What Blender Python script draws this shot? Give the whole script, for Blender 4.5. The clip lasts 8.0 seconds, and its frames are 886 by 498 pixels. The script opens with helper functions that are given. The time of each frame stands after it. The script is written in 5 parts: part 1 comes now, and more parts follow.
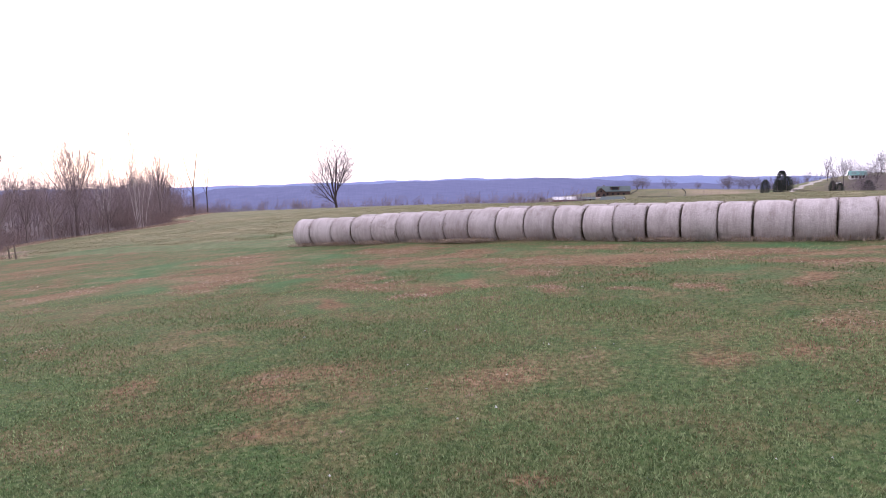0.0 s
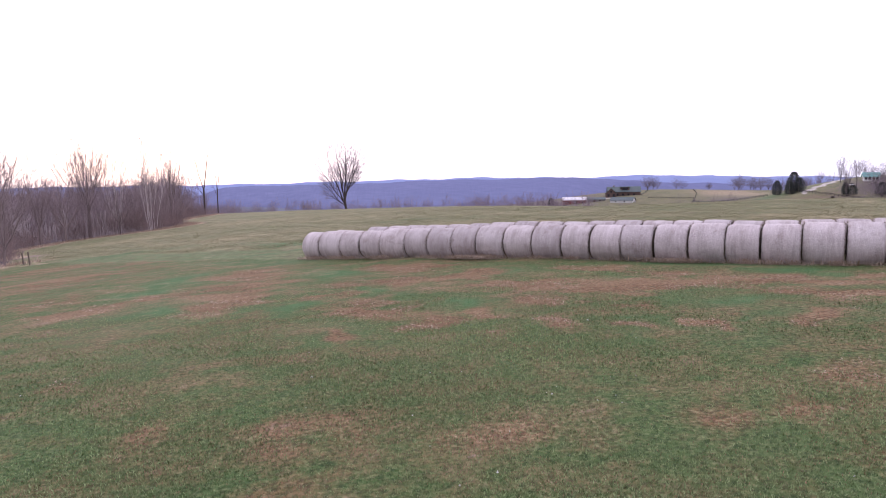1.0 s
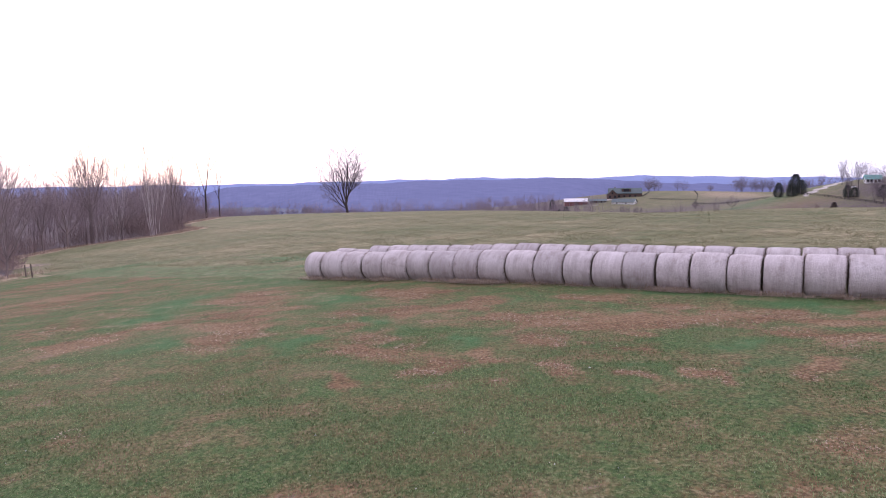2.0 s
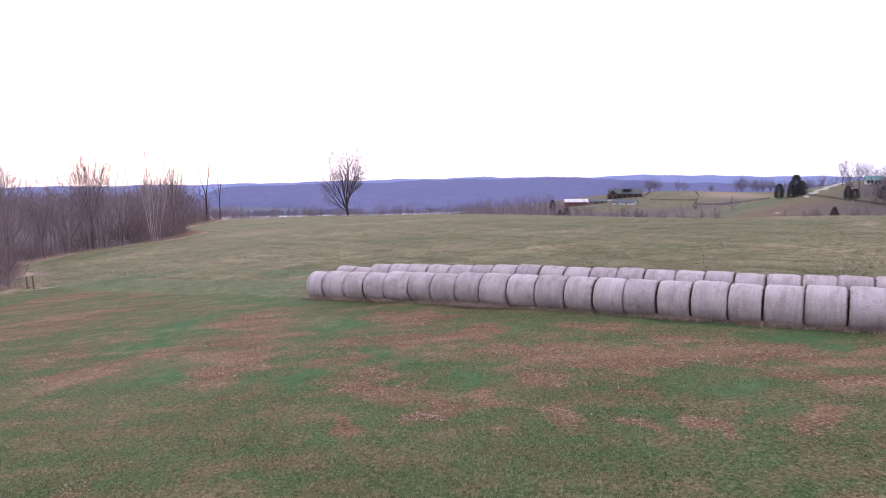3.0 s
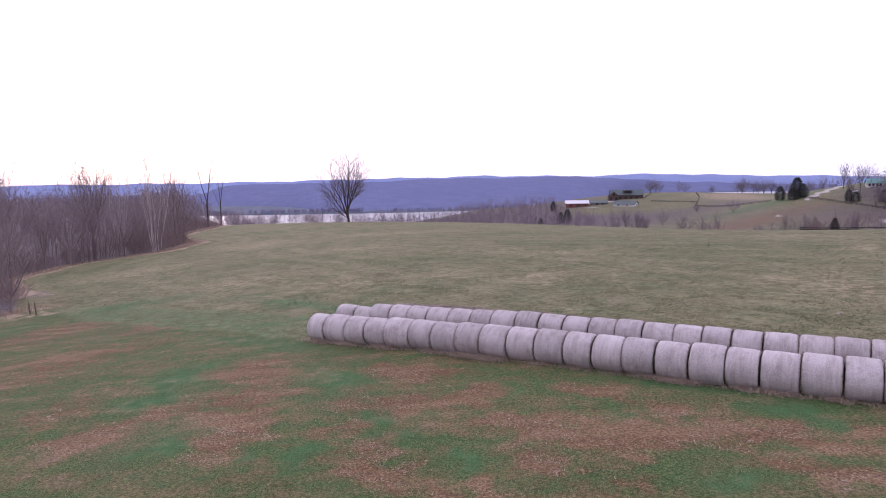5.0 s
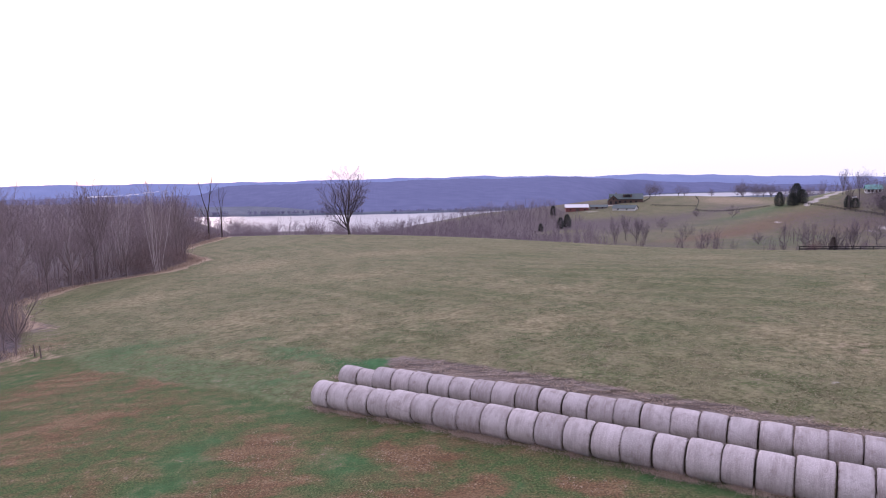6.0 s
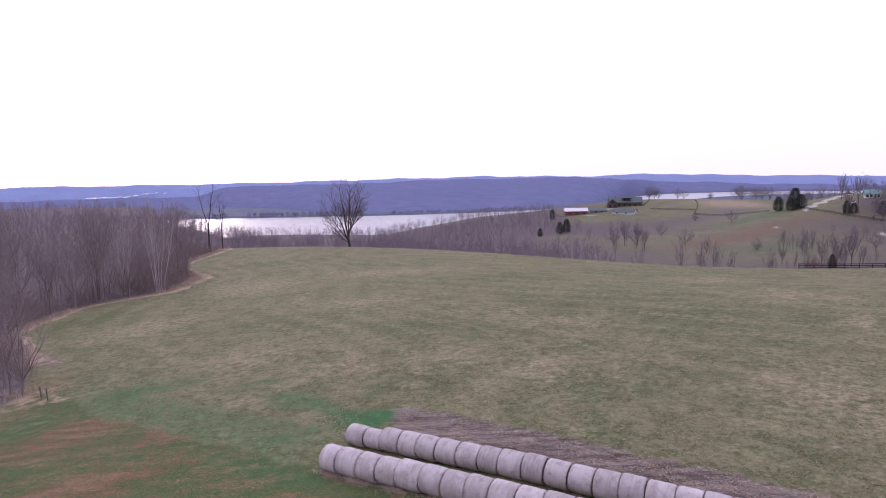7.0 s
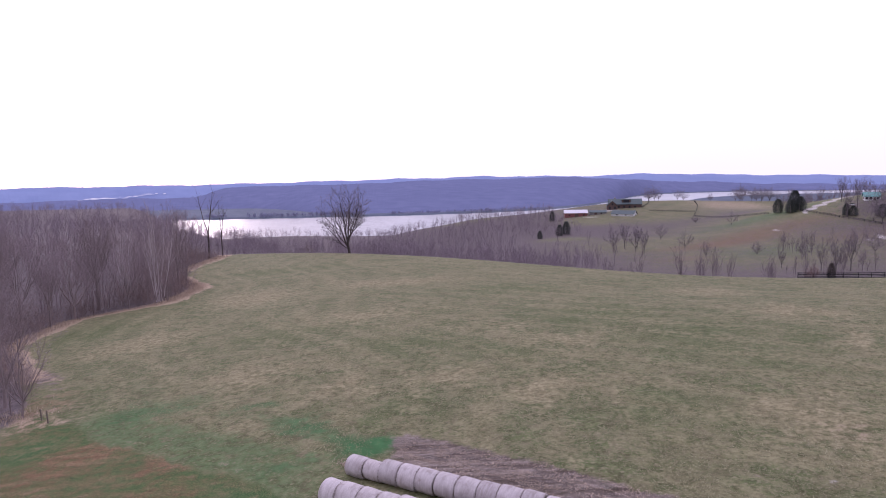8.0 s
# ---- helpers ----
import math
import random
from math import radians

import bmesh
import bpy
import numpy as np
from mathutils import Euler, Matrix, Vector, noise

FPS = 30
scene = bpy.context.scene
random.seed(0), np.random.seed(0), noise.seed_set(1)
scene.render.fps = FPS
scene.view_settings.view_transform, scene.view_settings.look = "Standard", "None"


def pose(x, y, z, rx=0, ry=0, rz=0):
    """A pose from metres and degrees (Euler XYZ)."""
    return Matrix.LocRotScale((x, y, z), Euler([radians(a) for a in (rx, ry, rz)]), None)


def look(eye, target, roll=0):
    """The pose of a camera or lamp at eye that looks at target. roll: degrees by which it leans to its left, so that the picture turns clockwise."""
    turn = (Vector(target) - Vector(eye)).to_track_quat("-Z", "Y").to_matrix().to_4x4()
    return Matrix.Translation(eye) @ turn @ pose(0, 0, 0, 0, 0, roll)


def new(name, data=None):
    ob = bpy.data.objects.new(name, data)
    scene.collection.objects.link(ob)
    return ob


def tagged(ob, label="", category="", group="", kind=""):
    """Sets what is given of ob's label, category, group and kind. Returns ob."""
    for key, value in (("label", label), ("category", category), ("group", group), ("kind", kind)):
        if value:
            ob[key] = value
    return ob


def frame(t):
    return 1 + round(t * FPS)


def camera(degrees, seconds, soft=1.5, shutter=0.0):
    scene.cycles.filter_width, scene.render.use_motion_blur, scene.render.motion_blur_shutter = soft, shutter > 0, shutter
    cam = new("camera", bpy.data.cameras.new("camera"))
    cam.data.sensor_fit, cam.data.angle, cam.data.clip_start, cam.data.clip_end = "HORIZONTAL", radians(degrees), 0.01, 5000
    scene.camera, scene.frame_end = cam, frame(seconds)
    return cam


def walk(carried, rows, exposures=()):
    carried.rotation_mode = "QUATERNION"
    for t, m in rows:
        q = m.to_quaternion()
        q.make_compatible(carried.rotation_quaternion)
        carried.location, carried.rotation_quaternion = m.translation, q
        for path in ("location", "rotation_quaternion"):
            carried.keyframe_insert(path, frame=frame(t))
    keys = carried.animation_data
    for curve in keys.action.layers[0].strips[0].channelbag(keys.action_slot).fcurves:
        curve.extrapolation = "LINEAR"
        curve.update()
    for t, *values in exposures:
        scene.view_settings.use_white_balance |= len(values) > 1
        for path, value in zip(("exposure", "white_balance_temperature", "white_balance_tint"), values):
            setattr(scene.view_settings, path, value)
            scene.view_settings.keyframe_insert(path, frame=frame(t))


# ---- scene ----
cam = camera(71.2, 8.0, soft=1.0)
METRES, EYE, TILT, LEAN, TURN = 16.0, 1.8, -5.9, 1.0, 0.0
ROWS = [
    (0.0, 0.0012, -0.0003, 0.0004, 0.06, 0.01, 0.22),
    (0.5, 0.0050, -0.0042, 0.0190, 0.50, -0.05, 0.02),
    (1.0, 0.0055, -0.0096, 0.0520, 0.91, -0.08, -0.05),
    (1.5, 0.0047, -0.0115, 0.0861, 0.99, -0.05, -0.11),
    (3.0, -0.0002, -0.0179, 0.197, 1.05, -0.15, -0.13),
    (3.5, 0.0011, -0.0187, 0.2258, 1.03, -0.16, -0.15),
    (4.0, 0.004, -0.0177, 0.2551, 1.03, -0.24, -0.17),
    (4.5, 0.0046, -0.0188, 0.281, 1.14, -0.25, -0.2),
    (4.7, 0.0040, -0.0226, 0.3052, 1.13, -0.27, -0.19),
    (5.8, -0.0038, -0.0581, 0.5575, 1.11, -0.32, -0.20),
    (6.0, -0.0053, -0.065, 0.6125, 1.1, -0.33, -0.18),
    (6.5, -0.0189, -0.0838, 0.7567, 1.07, -0.35, -0.08),
    (7.0, -0.0294, -0.0929, 0.8591, 1.02, -0.35, -0.02),
    (7.5, -0.0324, -0.0968, 0.9296, 1.02, -0.35, 0.03),
    (8.0, -0.0241, -0.1011, 0.9905, 1.01, -0.37, 0.07),
]
walk(cam, [(t, pose(0, 0, EYE, TILT, LEAN, TURN) @ pose(METRES * x, METRES * y, METRES * z, 90 + pitch, roll, yaw)) for t, x, y, z, yaw, pitch, roll in ROWS],
     exposures=[(0.0, 0.52, 6050, 26), (1.5, 0.36, 5900, 29), (3.0, 0.33, 5840, 30), (4.5, 0.17, 5780, 32), (8.0, 0.07, 5750, 33)])

# ---------------------------------------------------------------- light
world = bpy.data.worlds.new("world")
scene.world = world
world.use_nodes = True
wn, wl = world.node_tree.nodes, world.node_tree.links
sky = wn.new("ShaderNodeTexSky")
sky.sky_type, sky.sun_disc = "NISHITA", False
sky.sun_elevation, sky.sun_rotation = radians(7), radians(-27)
sky.air_density, sky.dust_density = 1.0, 2.0
veil = wn.new("ShaderNodeMixRGB")            # thin high cloud over the whole sky
veil.inputs["Fac"].default_value = 0.86
veil.inputs["Color2"].default_value = (11.6, 11.3, 11.9, 1)
wl.new(sky.outputs["Color"], veil.inputs["Color1"])
dome = wn.new("ShaderNodeTexCoord")             # an overcast sky is brighter overhead than along the horizon
height = wn.new("ShaderNodeSeparateXYZ")
wl.new(dome.outputs["Generated"], height.inputs["Vector"])
rise = wn.new("ShaderNodeMapRange")
rise.inputs["To Min"].default_value, rise.inputs["To Max"].default_value = 0.89, 1.46
wl.new(height.outputs["Z"], rise.inputs["Value"])
cloud = wn.new("ShaderNodeMixRGB")
cloud.blend_type = "MULTIPLY"
cloud.inputs["Fac"].default_value = 1.0
dusk = wn.new("ShaderNodeMapRange")             # and brighter towards the low sun than away from it
dusk.inputs["From Min"].default_value, dusk.inputs["From Max"].default_value = -0.9, 0.5
dusk.inputs["To Min"].default_value, dusk.inputs["To Max"].default_value = 0.62, 1.06
wl.new(height.outputs["Y"], dusk.inputs["Value"])
both = wn.new("ShaderNodeMath")
both.operation = "MULTIPLY"
wl.new(rise.outputs["Result"], both.inputs[0])
wl.new(dusk.outputs["Result"], both.inputs[1])
wl.new(veil.outputs["Color"], cloud.inputs["Color1"])
wl.new(both.outputs["Value"], cloud.inputs["Color2"])
wl.new(cloud.outputs["Color"], wn["Background"].inputs["Color"])
wn["Background"].inputs["Strength"].default_value = 0.1

sun = new("sun", bpy.data.lights.new("sun", "SUN"))
sun.data.energy, sun.data.angle, sun.data.color = 0.5, radians(14), (1.0, 0.86, 0.74)
sun.matrix_world = look((-27 * 0.95, 53 * 0.95, 9), (0, 0, 0))

# ---------------------------------------------------------------- land form
WATER = -75.0


def smooth(a, b, v):
    s = np.clip((v - a) / (b - a), 0, 1)
    return s * s * (3 - 2 * s)


def field_end(x):
    """The y at which the hay field rolls over into the valley."""
    return 114 + 95 / (1 + np.exp((x - 4) / 25)) + 140 * smooth(-85, -170, x)


def far_bank(x):
    return 1690 + 1870 / (1 + np.exp(-(x - 700) / 200))


def wood_edge(y):
    """The x of the wood's edge along the field's western side."""
    return -40 - 31 * smooth(53, 100, y) + 13.5 * smooth(111, 122, y) - 20 * smooth(133, 172, y) - 0.42 * np.maximum(y - 205, 0)


def land(x, y):
    """Height of the ground: field, valley, house hill, river bed."""
    x, y = np.asarray(x, float), np.asarray(y, float)
    u, v = np.clip(x, -95, 105) / 50, np.clip(y, -20, 235) / 100
    f = -0.823 + 3.233 * u - 0.210 * v - 1.985 * u * u - 1.460 * u * v - 0.726 * v * v + 0.135 * u ** 3 + 0.851 * u * u * v
    f = f - 1.4 * np.exp(-((x - 60) / 44) ** 2 - ((y - 126) / 40) ** 2)
    f = f + 0.004 * np.clip(x + 95, -400, 0)
    f = f - 0.25 * np.exp(-((x - 15) / 9) ** 2 - ((y - 26) / 9) ** 2)
    f = f + 0.60 * np.exp(-((x - 46) / 26) ** 2 - ((y - 76) / 20) ** 2) + 0.4 * np.exp(-((x - 58) / 22) ** 2 - ((y - 88) / 14) ** 2)
    f = f + 0.3 * np.exp(-((x + 5) / 40) ** 2 - ((y - 95) / 30) ** 2)
    d = np.maximum(y - field_end(x), 0)
    low = f - (0.20 + 0.05 * smooth(0, 60, x)) * (np.sqrt(d * d + 10 ** 2) - 10)
    floor_z = -48 + 20 * smooth(-90, 90, x)
    floor_z = floor_z + 29 * np.exp(-((x - 300) / 115) ** 2 - ((y - 410) / 95) ** 2)
    floor_z = floor_z + 22 * np.exp(-((x - 265) / 230) ** 2 - ((y - 660) / 150) ** 2) * (1 - 0.8 * smooth(635, 760, y))
    floor_z = floor_z + 7 * smooth(-110, -30, x) * (1 - smooth(10, 90, x)) * np.exp(-((y - 640 + 0.3 * x) / 90) ** 2)   # a spur west of the barn
    floor_z = floor_z + 2.0 * np.sin(x / 41 + 0.6) * np.sin(y / 57)
    floor_z = floor_z + (WATER + 4 - floor_z) * smooth(720, 1060, y)
    k = 5.0
    h = k * np.logaddexp(low / k, floor_z / k)
    inside = wood_edge(y) - x                                  # a wooded bench falls away west of the field
    bench = -6.2 - 8 * smooth(5, 270, np.maximum(inside, y - 190))
    bench = bench + (WATER + 4 - bench) * smooth(960, 1120, y)
    h = h + (bench - h) * smooth(2, 45 + 70 * smooth(190, 260, y), inside) * smooth(45, 70, y)
    bank = far_bank(x)
    river = smooth(bank - 690, bank - 650, y) * (1 - smooth(bank - 6, bank + 14, y))
    return np.where(y > 700, h - 7 * river, h)


# ---------------------------------------------------------------- materials
def material(name, rough=0.9, metal=0.0, spec=0.3):
    m = bpy.data.materials.new(name)
    m.use_nodes = True
    b = m.node_tree.nodes["Principled BSDF"]
    b.inputs["Roughness"].default_value, b.inputs["Metallic"].default_value = rough, metal
    b.inputs["Specular IOR Level"].default_value = spec
    return m, m.node_tree.nodes, m.node_tree.links, b


def place(n, l, stretch=(1, 1, 1), objects=False):
    """World-sized (or the object's own) coordinates, stretched."""
    if objects:
        out = n.new("ShaderNodeTexCoord").outputs["Object"]
    else:
        out = n.new("ShaderNodeNewGeometry").outputs["Position"]
    mp = n.new("ShaderNodeMapping")
    mp.inputs["Scale"].default_value = stretch
    l.new(out, mp.inputs["Vector"])
    return mp.outputs["Vector"]


def grain(n, l, vec, scale, detail=5, low=0.35, high=0.65, distort=0.0):
    """Noise, stretched to 0..1 between low and high."""
    t = n.new("ShaderNodeTexNoise")
    t.inputs["Scale"].default_value, t.inputs["Detail"].default_value = scale, detail
    t.inputs["Distortion"].default_value = distort
    l.new(vec, t.inputs["Vector"])
    r = n.new("ShaderNodeMapRange")
    r.inputs["From Min"].default_value, r.inputs["From Max"].default_value = low, high
    l.new(t.outputs["Fac"], r.inputs["Value"])
    return r.outputs["Result"]


def blend(n, l, fac, a, b, mode="MIX"):
    x = n.new("ShaderNodeMixRGB")
    x.blend_type = mode
    for key, v in (("Fac", fac), ("Color1", a), ("Color2", b)):
        if isinstance(v, (int, float)):
            x.inputs[key].default_value = v
        elif isinstance(v, tuple):
            x.inputs[key].default_value = (*v, 1)
        else:
            l.new(v, x.inputs[key])
    return x.outputs["Color"]


def arith(n, l, op, a, b):
    x = n.new("ShaderNodeMath")
    x.operation = op
    for i, v in enumerate((a, b)):
        if isinstance(v, (int, float)):
            x.inputs[i].default_value = v
        else:
            l.new(v, x.inputs[i])
    x.use_clamp = op in ("ADD", "MULTIPLY", "SUBTRACT")
    return x.outputs["Value"]


def relief(n, l, bsdf, height, strength=0.4, distance=0.02):
    b = n.new("ShaderNodeBump")
    b.inputs["Strength"].default_value, b.inputs["Distance"].default_value = strength, distance
    l.new(height, b.inputs["Height"])
    l.new(b.outputs["Normal"], bsdf.inputs["Normal"])


def mottled(name, dark, light, scale=3.0, rough=0.9, metal=0.0, bump=0.3, fine=0.02, vary=0.0, stretch=(1, 1, 1), objects=True, spec=0.3):
    """A plain surface with stains at one scale and grain at another."""
    m, n, l, b = material(name, rough, metal, spec)
    v = place(n, l, stretch, objects)
    big, small = grain(n, l, v, scale), grain(n, l, v, scale * 7, 6, 0.3, 0.7)
    c = blend(n, l, arith(n, l, "MULTIPLY", arith(n, l, "ADD", big, small), 0.5), dark, light)
    if vary:
        info = n.new("ShaderNodeObjectInfo")
        r = n.new("ShaderNodeMapRange")
        r.inputs["To Min"].default_value, r.inputs["To Max"].default_value = 1 - vary, 1 + vary
        l.new(info.outputs["Random"], r.inputs["Value"])
        c = blend(n, l, 1.0, c, r.outputs["Result"], "MULTIPLY")
    l.new(c, b.inputs["Base Color"])
    relief(n, l, b, small, bump, fine)
    return m


def strands(name, dark, light, rough=0.9):
    """Blades, twigs and needles: each piece of the mesh has its own tone."""
    m, n, l, b = material(name, rough, 0, 0.2)
    g = n.new("ShaderNodeNewGeometry")
    v = place(n, l)
    big = grain(n, l, v, 0.12, 3)
    f = arith(n, l, "ADD", arith(n, l, "MULTIPLY", g.outputs["Random Per Island"], 0.65), arith(n, l, "MULTIPLY", big, 0.35))
    l.new(blend(n, l, f, dark, light), b.inputs["Base Color"])
    return m


def ground_material():
    m, n, l, b = material("turf_and_soil", 0.95, 0, 0.15)

    def zone(name):
        a = n.new("ShaderNodeAttribute")
        a.attribute_name = name
        return a.outputs["Fac"]

    v = place(n, l)
    along = n.new("ShaderNodeMapping")                     # mowing and wheel marks run with the bale rows
    along.inputs["Rotation"].default_value = (0, 0, radians(31))
    along.inputs["Scale"].default_value = (0.25, 1.0, 1.0)
    l.new(v, along.inputs["Vector"])
    streak = along.outputs["Vector"]
    fine, mid = grain(n, l, v, 9, 6, 0.3, 0.7), grain(n, l, v, 1.3, 6, 0.35, 0.65)
    big, huge = grain(n, l, v, 0.16, 6, 0.42, 0.66), grain(n, l, v, 0.035, 5, 0.40, 0.60)
    lines = grain(n, l, streak, 0.9, 5, 0.4, 0.62)
    tiny = grain(n, l, v, 34, 3, 0.3, 0.7)
    fleck = grain(n, l, v, 3.1, 9, 0.46, 0.62)
    fleck_b = grain(n, l, v, 4.3, 9, 0.50, 0.66)
    crumb = grain(n, l, v, 11, 8, 0.44, 0.62)
    crumb_b = grain(n, l, v, 15, 8, 0.50, 0.66)
    rutted = n.new("ShaderNodeMapping")
    rutted.inputs["Rotation"].default_value = (0, 0, radians(31))
    rutted.inputs["Scale"].default_value = (0.06, 1.0, 1.0)
    l.new(v, rutted.inputs["Vector"])
    ruts = grain(n, l, rutted.outputs["Vector"], 1.9, 3, 0.44, 0.58)

    rough_mix = arith(n, l, "ADD", arith(n, l, "MULTIPLY", mid, 0.45), arith(n, l, "ADD", arith(n, l, "MULTIPLY", fine, 0.3), arith(n, l, "MULTIPLY", lines, 0.25)))

    def rag(mask, spread=1.0, soft=0.12):
        """A zone whose cover breaks up into flecks towards its rim."""
        s = arith(n, l, "MULTIPLY", mask, 1.0)
        t = n.new("ShaderNodeMath")
        t.operation = "MULTIPLY_ADD"
        l.new(rough_mix, t.inputs[0])
        t.inputs[1].default_value, t.inputs[2].default_value = spread, 0.5 - spread * 0.5
        u = n.new("ShaderNodeMath")
        u.operation = "ADD"
        l.new(s, u.inputs[0]), l.new(t.outputs["Value"], u.inputs[1])
        r = n.new("ShaderNodeMapRange")
        r.inputs["From Min"].default_value, r.inputs["From Max"].default_value = 1.0 - soft, 1.0 + soft
        l.new(u.outputs["Value"], r.inputs["Value"])
        return r.outputs["Result"]

    lawn = blend(n, l, fine, (0.044, 0.086, 0.024), (0.078, 0.130, 0.041))
    lawn = blend(n, l, arith(n, l, "MULTIPLY", big, 0.65), lawn, (0.094, 0.112, 0.046))
    lawn = blend(n, l, arith(n, l, "MULTIPLY", crumb, 0.68), lawn, (0.020, 0.036, 0.012))
    lawn = blend(n, l, arith(n, l, "MULTIPLY", crumb_b, 0.5), lawn, (0.200, 0.222, 0.100))
    field = blend(n, l, mid, (0.076, 0.098, 0.036), (0.158, 0.164, 0.074))
    field = blend(n, l, arith(n, l, "MULTIPLY", huge, 0.6), field, (0.082, 0.110, 0.041))
    field = blend(n, l, arith(n, l, "MULTIPLY", big, 0.48), field, (0.240, 0.208, 0.112))
    field = blend(n, l, arith(n, l, "MULTIPLY", lines, 0.2), field, (0.205, 0.180, 0.105))
    field = blend(n, l, arith(n, l, "MULTIPLY", fleck, 0.64), field, (0.060, 0.061, 0.027))
    field = blend(n, l, arith(n, l, "MULTIPLY", fleck_b, 0.55), field, (0.27, 0.235, 0.15))
    thin = grain(n, l, v, 0.65, 9, 0.50, 0.66, 0.8)
    field = blend(n, l, arith(n, l, "MULTIPLY", thin, 0.4), field, (0.255, 0.215, 0.132))
    bare = grain(n, l, v, 0.75, 8, 0.54, 0.68, 0.5)
    field = blend(n, l, arith(n, l, "MULTIPLY", bare, 0.5), field, (0.095, 0.078, 0.044))
    dense = blend(n, l, mid, (0.054, 0.078, 0.028), (0.108, 0.128, 0.050))
    dense = blend(n, l, arith(n, l, "MULTIPLY", fleck_b, 0.4), dense, (0.20, 0.185, 0.10))
    field = blend(n, l, rag(zone("dense"), 0.9, 0.45), field, dense)
    dry = blend(n, l, mid, (0.185, 0.160, 0.082), (0.330, 0.286, 0.168))
    dry = blend(n, l, arith(n, l, "MULTIPLY", fleck, 0.5), dry, (0.078, 0.070, 0.034))
    field = blend(n, l, rag(zone("dry"), 1.0, 0.4), field, dry)
    c = blend(n, l, zone("lawn"), field, lawn)
    lush = blend(n, l, mid, (0.030, 0.100, 0.033), (0.054, 0.148, 0.054))
    c = blend(n, l, rag(zone("lush"), 0.9, 0.4), c, lush)
    scruff = arith(n, l, "MULTIPLY", grain(n, l, streak, 0.62, 8, 0.42, 0.70, 0.4), arith(n, l, "MULTIPLY", zone("scruff"), 0.26))
    worn = arith(n, l, "ADD", zone("dead"), scruff)
    dead = blend(n, l, fine, (0.094, 0.045, 0.023), (0.208, 0.114, 0.058))
    dead = blend(n, l, arith(n, l, "MULTIPLY", lines, 0.42), dead, (0.315, 0.210, 0.118))
    dead = blend(n, l, arith(n, l, "MULTIPLY", arith(n, l, "MULTIPLY", ruts, crumb_b), 0.7), dead, (0.40, 0.305, 0.195))
    dead = blend(n, l, arith(n, l, "MULTIPLY", crumb_b, 0.42), dead, (0.315, 0.215, 0.125))
    dead = blend(n, l, arith(n, l, "MULTIPLY", crumb, 0.6), dead, (0.055, 0.026, 0.018))
    c = blend(n, l, arith(n, l, "MULTIPLY", rag(worn, 1.0, 0.35), 0.9), c, dead)
    straw = blend(n, l, fine, (0.260, 0.190, 0.126), (0.440, 0.340, 0.240))
    c = blend(n, l, rag(zone("straw"), 0.8, 0.2), c, straw)
    mud = blend(n, l, mid, (0.072, 0.055, 0.044), (0.19, 0.15, 0.122))
    mud = blend(n, l, arith(n, l, "MULTIPLY", arith(n, l, "MULTIPLY", lines, fine), 0.8), mud, (0.30, 0.245, 0.21))
    mud = blend(n, l, arith(n, l, "MULTIPLY", ruts, 0.7), mud, (0.060, 0.043, 0.034))
    mud = blend(n, l, arith(n, l, "MULTIPLY", arith(n, l, "MULTIPLY", crumb_b, grain(n, l, rutted.outputs["Vector"], 3.7, 4, 0.40, 0.60)), 0.9), mud, (0.50, 0.44, 0.395))
    mud = blend(n, l, arith(n, l, "MULTIPLY", fleck, 0.35), mud, (0.050, 0.036, 0.028))
    c = blend(n, l, rag(zone("mud"), 1.0, 0.2), c, mud)
    litter = blend(n, l, mid, (0.070, 0.056, 0.056), (0.150, 0.122, 0.120))
    c = blend(n, l, rag(zone("litter"), 0.7, 0.2), c, litter)
    gravel = blend(n, l, mid, (0.30, 0.27, 0.24), (0.52, 0.48, 0.44))
    c = blend(n, l, rag(zone("gravel"), 0.5, 0.2), c, gravel)
    # far ground takes a flat blue that stands in for distance haze
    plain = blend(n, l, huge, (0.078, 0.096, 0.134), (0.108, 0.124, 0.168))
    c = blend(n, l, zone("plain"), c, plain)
    l.new(c, b.inputs["Base Color"])
    relief(n, l, b, arith(n, l, "ADD", arith(n, l, "MULTIPLY", fine, 0.6), arith(n, l, "MULTIPLY", tiny, 0.4)), 0.6, 0.04)
    return m


